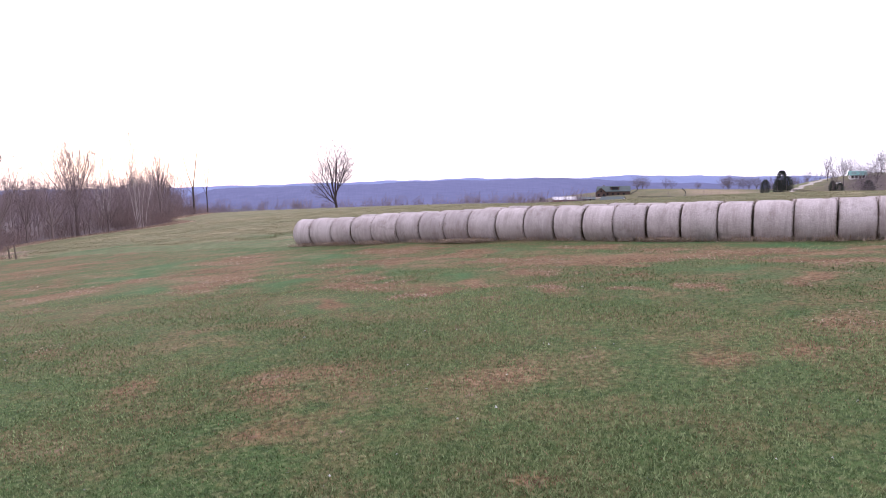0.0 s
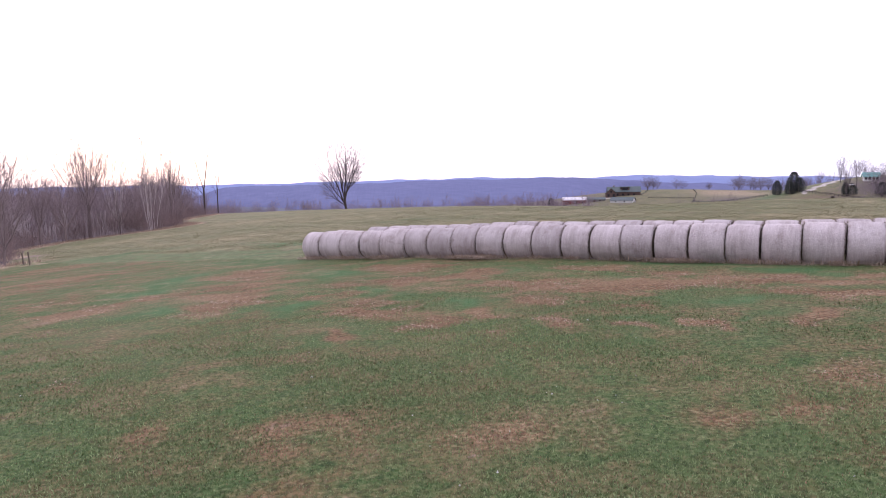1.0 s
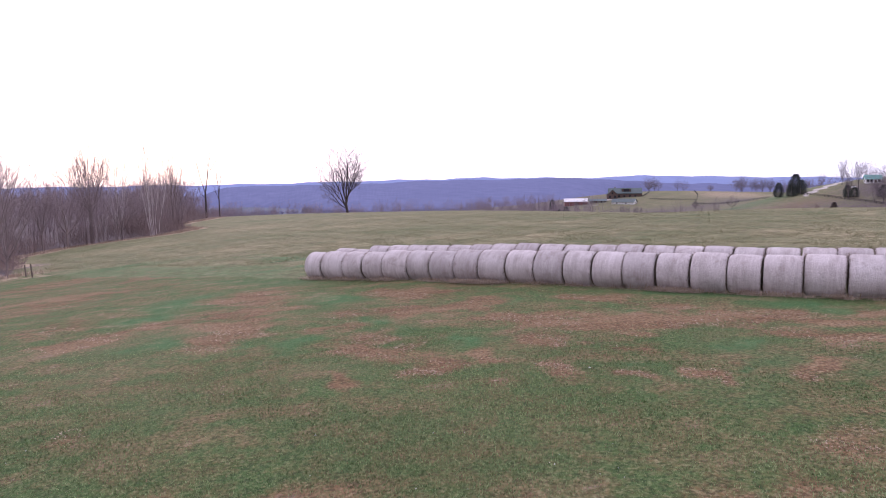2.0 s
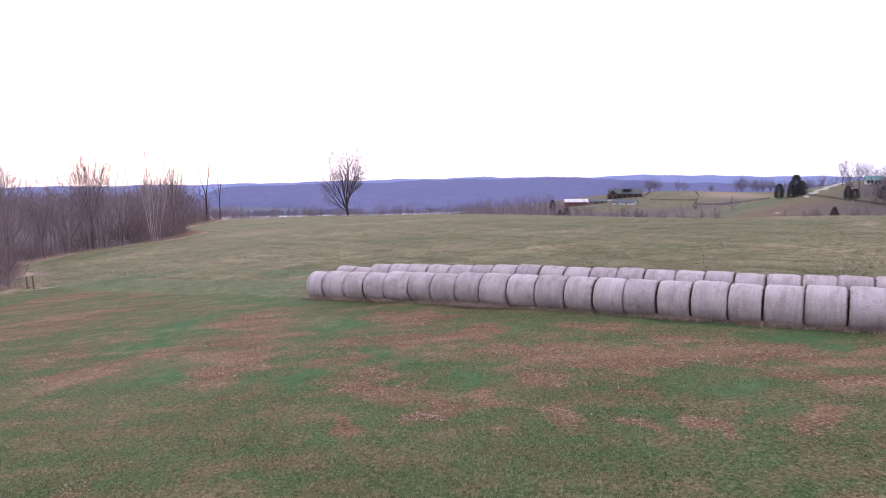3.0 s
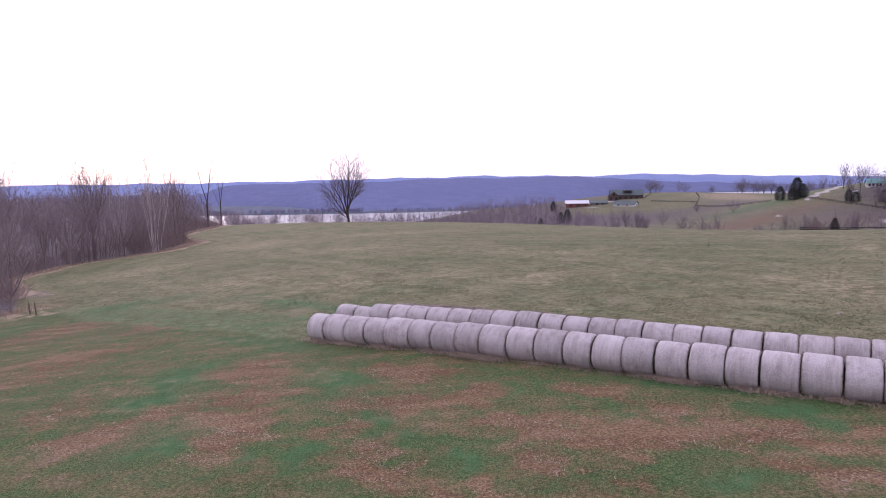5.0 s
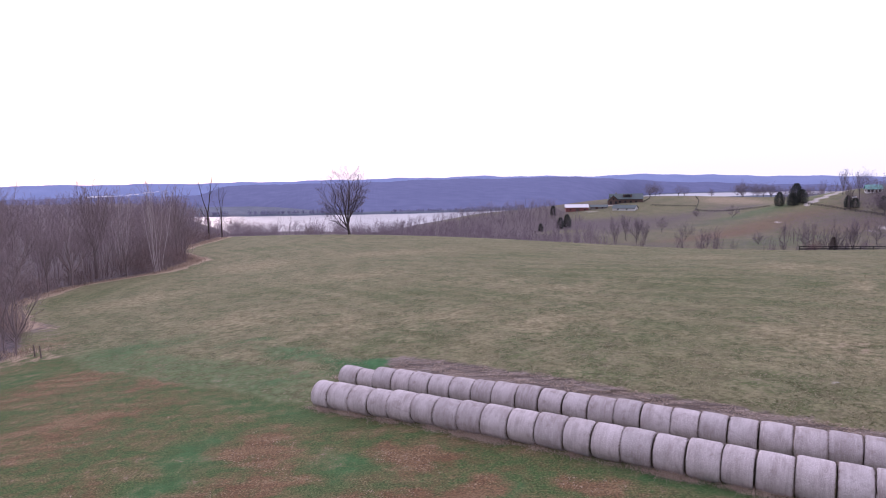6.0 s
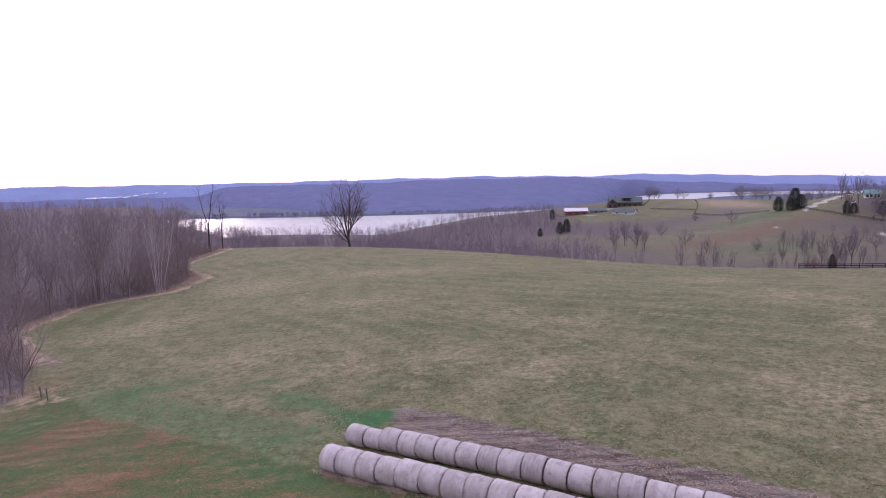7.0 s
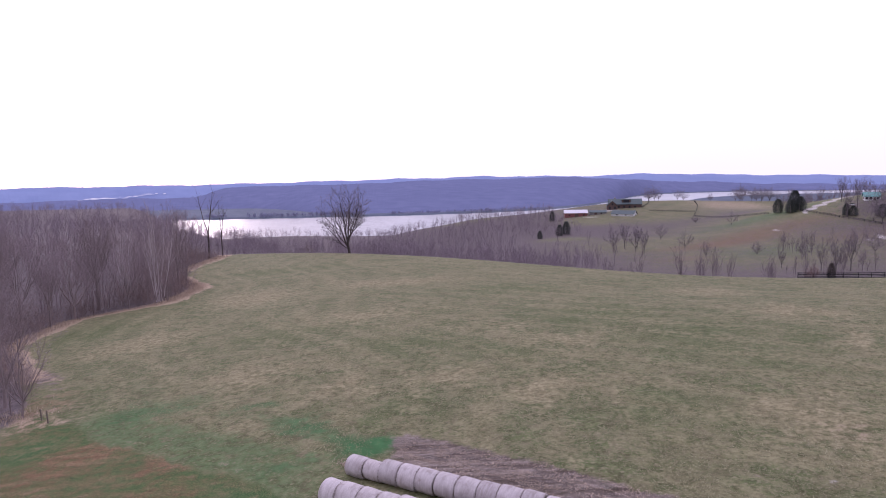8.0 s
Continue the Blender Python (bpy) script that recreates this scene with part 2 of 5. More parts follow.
def bale_material():
    """Weathered hay under net wrap: fine bands round the bale, pale and dark washes, brown stains."""
    m, n, l, b = material("weathered_hay", 0.95, 0, 0.15)
    info = n.new("ShaderNodeObjectInfo")
    apart = n.new("ShaderNodeVectorMath")                  # no two bales carry the same stains
    apart.operation = "MULTIPLY_ADD"
    l.new(info.outputs["Random"], apart.inputs[1])
    apart.inputs[0].default_value = (37, 53, 71)
    l.new(n.new("ShaderNodeTexCoord").outputs["Object"], apart.inputs[2])

    def own(stretch):
        mp = n.new("ShaderNodeMapping")
        mp.inputs["Scale"].default_value = stretch
        l.new(apart.outputs["Vector"], mp.inputs["Vector"])
        return mp.outputs["Vector"]

    v = own((1, 1, 1))
    bands = grain(n, l, own((6, 0.5, 0.5)), 1.6, 5, 0.35, 0.65)
    runs = grain(n, l, own((2.2, 0.8, 0.8)), 1.3, 7, 0.47, 0.68)
    wash, fibre = grain(n, l, v, 1.0, 5, 0.38, 0.62), grain(n, l, own((1, 0.5, 0.5)), 26, 6, 0.3, 0.7)
    c = blend(n, l, bands, (0.410, 0.358, 0.350), (0.510, 0.456, 0.452))
    c = blend(n, l, arith(n, l, "MULTIPLY", wash, 0.6), c, (0.64, 0.588, 0.588))
    c = blend(n, l, arith(n, l, "MULTIPLY", runs, 0.42), c, (0.235, 0.190, 0.170))
    c = blend(n, l, arith(n, l, "MULTIPLY", fibre, 0.30), c, (0.26, 0.222, 0.202))
    c = blend(n, l, arith(n, l, "MULTIPLY", grain(n, l, v, 2.3, 8, 0.56, 0.72, 0.6), 0.42), c, (0.195, 0.148, 0.124))
    c = blend(n, l, arith(n, l, "MULTIPLY", grain(n, l, own((3, 0.7, 0.7)), 5, 6, 0.56, 0.76), 0.4), c, (0.68, 0.635, 0.60))
    net = n.new("ShaderNodeTexWave")                       # the wrap's strands
    net.bands_direction = "X"
    net.inputs["Scale"].default_value, net.inputs["Distortion"].default_value, net.inputs["Detail"].default_value = 6.5, 1.5, 3
    l.new(v, net.inputs["Vector"])
    c = blend(n, l, arith(n, l, "MULTIPLY", net.outputs["Fac"], 0.10), c, (0.62, 0.57, 0.55))
    r = n.new("ShaderNodeMapRange")
    r.inputs["To Min"].default_value, r.inputs["To Max"].default_value = 0.86, 1.08
    l.new(info.outputs["Random"], r.inputs["Value"])
    l.new(blend(n, l, 1.0, c, r.outputs["Result"], "MULTIPLY"), b.inputs["Base Color"])
    relief(n, l, b, arith(n, l, "ADD", arith(n, l, "MULTIPLY", fibre, 0.5), arith(n, l, "MULTIPLY", runs, 0.5)), 0.9, 0.04)
    return m


def hazy_hill_material(name, dark, light, scale):
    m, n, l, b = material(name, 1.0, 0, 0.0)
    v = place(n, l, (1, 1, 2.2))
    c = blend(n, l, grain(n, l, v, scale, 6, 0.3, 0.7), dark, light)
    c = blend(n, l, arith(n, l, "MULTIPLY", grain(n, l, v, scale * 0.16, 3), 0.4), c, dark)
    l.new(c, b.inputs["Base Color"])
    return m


def water_material():
    m, n, l, b = material("river_water", 0.28, 0, 0.5)
    v = place(n, l, (1, 0.35, 1))
    c = blend(n, l, grain(n, l, v, 0.01, 4), (0.20, 0.195, 0.21), (0.29, 0.28, 0.29))
    l.new(c, b.inputs["Base Color"])
    relief(n, l, b, grain(n, l, v, 0.06, 7, 0.2, 0.8), 1.0, 2.5)
    return m


TURF, HAY = ground_material(), bale_material()
HAY_END = mottled("cut_hay_end", (0.15, 0.12, 0.098), (0.33, 0.28, 0.235), 5, bump=0.7, fine=0.03)
GREEN_BLADE = strands("green_grass", (0.030, 0.064, 0.017), (0.360, 0.440, 0.210))
DRY_BLADE = strands("dry_grass", (0.24, 0.178, 0.128), (0.52, 0.415, 0.32))
FIELD_BLADE = strands("field_grass_blades", (0.115, 0.122, 0.053), (0.360, 0.330, 0.204))
STALK = strands("loose_stalks", (0.13, 0.098, 0.080), (0.34, 0.275, 0.230))
RUSSET_BLADE = strands("russet_thatch", (0.085, 0.038, 0.024), (0.45, 0.29, 0.19))
DARK_BARK = mottled("dark_bark", (0.040, 0.032, 0.030), (0.105, 0.085, 0.078), 2.5, bump=0.6, stretch=(1, 1, 0.3))
BARK = mottled("grey_brown_bark", (0.140, 0.108, 0.104), (0.29, 0.232, 0.222), 2.5, bump=0.6, vary=0.15, stretch=(1, 1, 0.3))
PALE_BARK = mottled("pale_bark", (0.36, 0.31, 0.30), (0.60, 0.54, 0.52), 2.0, bump=0.4, stretch=(1, 1, 0.3))
FAR_TWIG = strands("far_bare_twigs", (0.195, 0.156, 0.176), (0.300, 0.245, 0.270))
TWIG = strands("bare_twigs", (0.205, 0.160, 0.164), (0.345, 0.280, 0.286))
BRUSH_TWIG = strands("brown_brush", (0.158, 0.114, 0.108), (0.320, 0.242, 0.226))
SLOPE_TWIG = strands("slope_scrub", (0.150, 0.120, 0.128), (0.225, 0.184, 0.194))
HILL_TWIG = strands("hillside_twigs", (0.150, 0.124, 0.138), (0.250, 0.210, 0.232))
HILL_BARK = mottled("hillside_bark", (0.085, 0.070, 0.074), (0.165, 0.138, 0.142), 2.0, bump=0.5, stretch=(1, 1, 0.3))
DARK_TWIG = strands("dark_twigs", (0.120, 0.097, 0.100), (0.230, 0.188, 0.192))
# twig tones shifted to blue: haze over the river, put into the colour
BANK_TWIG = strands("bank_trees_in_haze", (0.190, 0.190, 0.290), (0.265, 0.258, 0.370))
PALE_TWIG = strands("pale_twigs", (0.26, 0.205, 0.20), (0.42, 0.345, 0.335))
RED_TWIG = strands("russet_leaves", (0.150, 0.092, 0.090), (0.250, 0.160, 0.152))
# dark green needles, made paler and greyer in colour to imitate haze
NEEDLE = strands("cedar_needles_in_haze", (0.036, 0.042, 0.040), (0.080, 0.088, 0.076))
BROWN_NEEDLE = strands("winter_brown_needles", (0.070, 0.058, 0.054), (0.140, 0.116, 0.104))
POST = mottled("weathered_post", (0.11, 0.085, 0.07), (0.22, 0.18, 0.15), 5, bump=0.5)
BLACK_BOARD = mottled("black_fence_paint", (0.012, 0.012, 0.014), (0.035, 0.034, 0.036), 3, 0.7)
# blue-violet distance haze is painted into both ridges' base colours
HILL_NEAR = hazy_hill_material("wooded_bank_in_haze", (0.136, 0.150, 0.252), (0.166, 0.178, 0.292), 0.02)
HILL_FAR = hazy_hill_material("distant_hills_in_haze", (0.205, 0.246, 0.412), (0.242, 0.284, 0.462), 0.008)
WATER_MAT = water_material()
RED_PAINT = mottled("red_barn_siding", (0.17, 0.065, 0.06), (0.25, 0.10, 0.09), 1.5, 0.7)
WHITE_METAL = mottled("white_metal_roof", (0.60, 0.58, 0.60), (0.78, 0.76, 0.78), 1.0, 0.5)
GREEN_METAL = mottled("green_metal_roof", (0.060, 0.085, 0.085), (0.10, 0.13, 0.13), 0.8, 0.5)
TEAL_METAL = mottled("teal_metal_roof", (0.11, 0.27, 0.25), (0.17, 0.36, 0.33), 0.8, 0.5)
TIMBER = mottled("dark_timber_siding", (0.075, 0.050, 0.042), (0.14, 0.095, 0.08), 1.4, 0.8)
STONE = mottled("grey_stone_wall", (0.16, 0.15, 0.14), (0.32, 0.30, 0.28), 1.6, 0.9)
WHITE_SIDING = mottled("white_siding", (0.55, 0.55, 0.54), (0.78, 0.78, 0.76), 1.2, 0.7)
DARK_GLASS = mottled("dark_window_glass", (0.02, 0.022, 0.026), (0.045, 0.048, 0.055), 1.0, 0.08, spec=0.5, bump=0.02)


# ---------------------------------------------------------------- mesh helpers
def raw_mesh(name, verts, faces, mats):
    """A mesh from arrays; all faces have the same number of corners."""
    verts, faces = np.asarray(verts, np.float32), np.asarray(faces, np.int32)
    me = bpy.data.meshes.new(name)
    me.vertices.add(len(verts))
    me.vertices.foreach_set("co", verts.ravel())
    k = faces.shape[1]
    me.loops.add(faces.size)
    me.loops.foreach_set("vertex_index", faces.ravel())
    me.polygons.add(len(faces))
    me.polygons.foreach_set("loop_start", np.arange(0, faces.size, k, dtype=np.int32))
    me.update(calc_edges=True)
    for m in mats if isinstance(mats, (list, tuple)) else [mats]:
        me.materials.append(m)
    return me


def soften(me):
    me.polygons.foreach_set("use_smooth", np.ones(len(me.polygons), dtype=bool))
    return me


def part(name, bm, mat, parent, label=""):
    """One mesh object from a bmesh, as a child of a thing."""
    me = bpy.data.meshes.new(name)
    bm.to_mesh(me)
    bm.free()
    me.materials.append(mat)
    ob = new(name, me)
    ob.parent = parent
    return tagged(ob, label)


def mesh_part(name, me, parent, label=""):
    ob = new(name, me)
    ob.parent = parent
    return tagged(ob, label)


def box(bm, x0, x1, y0, y1, z0, z1, bevel=0.0):
    r = bmesh.ops.create_cube(bm, size=1.0, matrix=Matrix.LocRotScale(((x0 + x1) / 2, (y0 + y1) / 2, (z0 + z1) / 2), None, (x1 - x0, y1 - y0, z1 - z0)))
    if bevel:
        edges = {e for v in r["verts"] for e in v.link_edges}
        bmesh.ops.bevel(bm, geom=list(edges), offset=bevel, segments=2, affect="EDGES", profile=0.5)
    return bm


def box_part(name, dims, mat, parent, label="", bevel=0.0):
    return part(name, box(bmesh.new(), *dims, bevel), mat, parent, label)


def tube_mesh(name, segs, sides, mats, tips=3):
    """Tapered pieces: segs has rows of start, end, start radius, end radius; an end radius of 0 makes a point with so many sides; 2: a sliver."""
    s = np.asarray(segs, float)
    p, q, r0, r1 = s[:, 0:3], s[:, 3:6], s[:, 6], s[:, 7]
    d = q - p
    d = d / np.maximum(np.linalg.norm(d, axis=1, keepdims=True), 1e-6)
    ref = np.where(np.abs(d[:, 2:3]) > 0.9, np.array([[1.0, 0, 0]]), np.array([[0, 0, 1.0]]))
    u = np.cross(d, ref)
    u = u / np.linalg.norm(u, axis=1, keepdims=True)
    w = np.cross(d, u)
    if tips == 2:                                            # slivers lie at any turn about their own line
        roll = (np.arange(len(s)) * 2.4)[:, None]
        u = u * np.cos(roll) + w * np.sin(roll)
        w = np.cross(d, u)
    verts, tris, base = [], [], 0
    for k, tip in ((sides, False), (tips, True)):
        pick = np.where((r1 <= 0) == tip)[0]
        if not len(pick):
            continue
        a = np.arange(k) * 2 * math.pi / k
        ring = np.cos(a)[None, :, None] * u[pick][:, None] + np.sin(a)[None, :, None] * w[pick][:, None]
        lo = p[pick][:, None] + ring * r0[pick][:, None, None]
        n = len(pick)
        if tip:
            v = np.concatenate([lo, q[pick][:, None]], 1)
            f = [(j, (j + 1) % k, k) for j in range(k if k > 2 else 1)]
        else:
            v = np.concatenate([lo, q[pick][:, None] + ring * r1[pick][:, None, None]], 1)
            f = [(j, (j + 1) % k, k + (j + 1) % k) for j in range(k)] + [(j, k + (j + 1) % k, k + j) for j in range(k)]
        m = v.shape[1]
        verts.append(v.reshape(-1, 3))
        tris.append((np.array(f)[None] + (np.arange(n) * m)[:, None, None] + base).reshape(-1, 3))
        base += n * m
    return np.concatenate(verts), np.concatenate(tris)


def ground_z(x, y):
    return float(land(x, y))


# ---------------------------------------------------------------- the ground sheet
def oval(x, y, cx, cy, rx, ry, turn=0.0):
    """1 inside an oval, fading out past its rim."""
    c, s = math.cos(radians(turn)), math.sin(radians(turn))
    a, b = (x - cx) * c + (y - cy) * s, -(x - cx) * s + (y - cy) * c
    return np.clip(1.35 - 0.75 * np.sqrt((a / rx) ** 2 + (b / ry) ** 2), 0, 1)


# bare and thin patches in the lawn: place, half width, half depth, turn
DEAD_NEAR = [(-2.1, 7.0, 0.55, 0.42, 17), (-1.75, 7.1, 0.5, 0.3, 17), (-2.2, 8.7, 1.1, 0.9, 14), (-1.3, 8.4, 0.7, 0.5, 8), (-0.2, 7.9, 0.35, 0.4, 2), (0.7, 8.2, 0.7, 0.6, -4), (3.8, 8.4, 0.55, 0.7, -24),
             (4.9, 8.4, 0.4, 0.6, -30), (6.4, 9.6, 0.6, 1.2, -34), (-4.7, 9.1, 0.4, 0.5, 27), (-8.3, 12.5, 0.6, 0.5, 34), (0.7, 5.2, 0.25, 0.12, -7)]
DEAD_MID = [(-9.8, 29.4, 1.93, 2.51, 18), (-9.2, 25.4, 2.85, 1.05, 20), (-8.3, 23.0, 1.86, 1.01, 20), (-8.6, 21.0, 1.27, 1.54, 22), (-2.1, 27.5, 1.91, 1.34, 4), (-1.4, 23.5, 3.12, 0.86, 3), (-4.8, 20.7, 1.02, 0.78, 13),
            (-2.8, 19.3, 0.96, 1.06, 8), (-1.9, 17.6, 1.3, 0.91, 6), (-0.9, 16.1, 0.63, 1.0, 4), (2.5, 20.8, 2.76, 0.53, -7), (3.0, 19.3, 1.15, 0.86, -9), (3.0, 17.4, 0.82, 0.87, -10), (7.0, 22.0, 1.1, 0.8, -18),
            (6.8, 19.6, 2.84, 0.75, -19), (4.5, 18.8, 1.64, 0.79, -13), (10.6, 18.5, 2.3, 0.87, -30), (10.0, 15.9, 1.44, 0.9, -32)]
DEAD_WIDE = [(8.5, 14.1, 0.67, 0.6, -31), (5.9, 14.1, 0.53, 0.45, -23), (4.4, 15.9, 0.48, 0.44, -16), (3.9, 13.6, 0.58, 0.35, -16), (6.1, 13.3, 0.34, 0.3, -25), (-22.8, 35.8, 5.09, 2.76, 32), (-17.4, 25.3, 1.73, 1.82, 34),
             (-13.9, 22.7, 1.77, 1.11, 31), (-12.3, 23.9, 1.57, 0.64, 27), (-23.0, 31.8, 2.06, 1.92, 36), (1.2, 24.1, 1.31, 1.05, -3), (5.9, 24.1, 1.45, 0.73, -14), (13.1, 19.2, 0.63, 0.73, -34), (-3.4, 14.6, 0.38, 0.44, 13),
             (0.7, 16.4, 0.53, 0.43, -2), (2.0, 14.3, 0.57, 0.33, -8), (-29.6, 46.1, 5.66, 2.33, 33), (-31.2, 42.6, 3.36, 2.5, 36), (-21.5, 43.2, 2.67, 1.94, 26)]
LUSH_LAWN = [(-5.7, 27.1, 1.12, 1.59, 12), (-13.9, 26.5, 1.25, 1.04, 28), (-9.8, 21.8, 0.57, 0.66, 24), (-6.8, 20.1, 0.41, 0.38, 19), (-4.8, 18.9, 0.53, 0.79, 15), (-2.2, 20.4, 0.98, 0.52, 6), (0.8, 18.5, 0.49, 0.88, -2),
             (2.6, 23.8, 0.69, 0.72, -6), (5.9, 21.4, 0.45, 0.62, -15), (9.7, 24.6, 2.06, 0.65, -22), (11.4, 20.6, 1.41, 0.88, -29), (7.0, 16.1, 0.68, 0.79, -23), (-10.7, 20.4, 1.07, 1.04, 28), (7.2, 14.2, 0.24, 0.27, -27),
             (-13.2, 29.8, 1.33, 2.06, 24), (10.2, 17.0, 0.44, 0.32, -31), (4.4, 14.4, 0.61, 0.29, -17), (-3.3, 21.9, 0.53, 0.44, 9)]
# thin dry turf, dense dark turf and fresh green in the hay field
DRY_FIELD = [(7.4, 53.5, 3.56, 3.6, -8), (26.5, 45.0, 3.42, 5.39, -30), (26.0, 38.7, 1.24, 2.68, -34), (44.3, 81.5, 6.1, 4.37, -29), (-0.6, 59.0, 2.69, 2.88, 1), (-38.8, 116.2, 9.04, 10.47, 18), (-45.0, 85.2, 7.98, 6.06, 28),
             (-22.9, 63.5, 4.99, 4.22, 20), (6.7, 79.2, 3.53, 1.56, -5), (-14.2, 90.5, 6.74, 3.44, 9), (12.4, 70.5, 4.13, 2.07, -10), (42.8, 65.5, 2.29, 2.93, -33), (-17.9, 47.8, 4.09, 1.32, 21), (-11.4, 57.0, 3.69, 2.49, 11),
             (41.9, 103.2, 6.51, 5.56, -22), (-12.4, 125.0, 12.34, 5.54, 6)]
DENSE_FIELD = [(26.8, 68.8, 5.69, 7.5, -21), (17.2, 47.4, 3.75, 3.61, -20), (18.5, 82.9, 7.07, 6.89, -13), (-7.5, 72.5, 5.74, 3.42, 6), (-22.4, 82.7, 5.79, 4.06, 15), (38.1, 65.6, 2.7, 3.67, -30), (-58.8, 97.7, 6.77, 5.91, 31),
               (4.3, 66.7, 4.01, 2.41, -4), (-5.4, 50.6, 3.22, 1.93, 6), (30.8, 58.3, 2.86, 2.22, -28), (9.4, 111.1, 8.2, 4.7, -5), (-44.7, 157.4, 13.44, 6.06, 16)]
FRESH_FIELD = [(-7.3, 44.2, 1.74, 1.37, 9), (-14.3, 49.8, 2.08, 1.08, 16), (-18.8, 53.8, 2.05, 0.89, 19), (-29.4, 54.6, 4.05, 2.56, 28), (-11.6, 41.0, 2.03, 1.32, 16), (-35.7, 48.5, 1.98, 2.5, 36)]


def zones(x, y):
    """How far each kind of ground cover holds at a place."""
    s = y + 0.604 * x
    r = np.hypot(x, y)
    z = {}
    wx = x + 0.5 * np.sin(y * 1.1 + 0.4) + 0.35 * np.sin(y * 2.7 + x * 1.3) + 0.22 * np.sin(x * 4.1 - y * 3.3)
    wy = y + 0.45 * np.sin(x * 0.9 + 2.0) + 0.3 * np.sin(x * 2.3 - y * 1.7) + 0.2 * np.sin(x * 3.7 + y * 4.3)
    edge = 30.3 + 0.35 * np.sin(x * 0.7) + 0.2 * np.sin(x * 1.9 + 1) + 2.2 * smooth(-29, -37, x)      # the lawn ends along the line of the bales
    z["lawn"] = (1 - smooth(edge - 0.25, edge + 0.35, s)) * (1 - smooth(-38, -44, x))
    near = r < 11
    dead = np.zeros_like(x)
    for cx, cy, rx, ry, turn in DEAD_NEAR:
        dead = np.maximum(dead, 0.62 * oval(x, y, cx, cy, 1.2 * rx, 1.2 * ry, turn))
    for cx, cy, rx, ry, turn in DEAD_MID + DEAD_WIDE:
        dead = np.maximum(dead, (0.93 if cx > -15 else 0.74) * oval(np.where(near, x, wx), np.where(near, y, wy), cx, cy, rx, ry, turn) ** 0.9)
    z["dead"] = np.maximum(dead * (s < edge + 0.5), (0.25 + 0.07 * smooth(5, 9, r)) * z["lawn"] * (r < 70))
    z["scruff"] = z["lawn"] * smooth(8, 15, r) * (0.15 + 0.85 * smooth(-10, 4, x))
    lush = np.zeros_like(x)
    for spot in LUSH_LAWN:
        lush = np.maximum(lush, 0.62 * oval(wx, wy, *spot))
    for spot in FRESH_FIELD:
        lush = np.maximum(lush, 0.55 * oval(wx, wy, *spot))
    z["lush"] = np.maximum.reduce([lush, 1.0 * oval(wx, wy, -7.0, 43.6, 2.8, 1.5, -25), 0.7 * oval(wx, wy, -12, 47.5, 4.5, 1.0, -35), 0.5 * oval(x, y, 9.5, 24.0, 4.0, 0.8, -31), 0.55 * oval(x, y, -12, 36.0, 5.0, 1.0, -31)])
    verge = smooth(-37, -32, x) * (1 - smooth(-13, -6, x)) * smooth(edge - 0.1, edge + 0.5, s) * (1 - smooth(35, 38.5, s))   # greener strip beyond the lawn
    z["lush"] = np.maximum(z["lush"], 0.31 * verge)
    z["dead"] = np.clip(z["dead"] - 0.35 * z["lush"] * (r < 36), 0, 1)
    dry, dense = np.zeros_like(x), np.zeros_like(x)
    for spot in DRY_FIELD:
        dry = np.maximum(dry, oval(x + 2 * (wx - x), y + 3 * (wy - y), *spot))
    for spot in DENSE_FIELD:
        dense = np.maximum(dense, oval(x + 2 * (wx - x), y + 3 * (wy - y), *spot))
    swath = x - wood_edge(y) + 2.5 * np.sin(y * 0.05)                                     # swaths follow the wood's edge, and run along the bales elsewhere
    swath = np.where(swath < 55, np.sin(swath * 1.05), np.sin(s * 0.9))
    z["dry"] = np.maximum(0.75 * dry, 0.17 + 0.20 * swath + 0.08 * np.sin(x * 0.31 + y * 0.17))
    z["dry"] = z["dry"] * (1 - 0.8 * verge)
    z["dense"] = np.maximum(0.7 * dense * (1 - dry), 0.5 * verge)
    z["mud"] = 0.55 * oval(wx, wy, -49.5, 71.5, 1.4, 6.0, 36) + smooth(-6, -3.5, x) * smooth(35.6, 36.6, s) * (1 - smooth(41.6, 43.4, s + 0.15 * np.sin(x * 0.8) + 0.12 * np.clip(x - 2, 0, 22))) * (1 - smooth(26, 44, x)) + 0.06 * smooth(-38, -30, x) * (1 - smooth(-12, -8, x)) * smooth(edge + 0.1, edge + 0.5, s) * (1 - smooth(edge + 1.2, edge + 2.6, s))
    w = x - wood_edge(y)
    in_wood = (y > 46) & (y < 1060)
    z["straw"] = np.where((y > 70) & (y < 215), smooth(-7, -3, w) * (1 - smooth(1.4, 3.4, w + 0.6 * np.sin(y * 0.35) + 0.4 * np.sin(y * 0.9))), 0) + 0.5 * oval(wx, wy, -37.8, 54.6, 2.2, 0.9, 40) + 0.52 * oval(wx, wy, -42.0, 56.8, 3.2, 2.4, 36) + 0.10 * smooth(-34, -27, x) * (1 - smooth(-12, -8, x)) * smooth(edge + 0.2, edge + 0.7, s) * (1 - smooth(edge + 1.4, edge + 2.4, s)) + 0.3 * oval(x, y, 27.9, 41, 3, 2, -31) + 0.55 * oval(x, y, 262, 590, 40, 55, -20)
    d = y - field_end(x)
    litter = np.where(in_wood, 1 - smooth(-4, -1, w), 0)
    slope = smooth(4, 16, d) * (1 - smooth(1060, 1120, y))
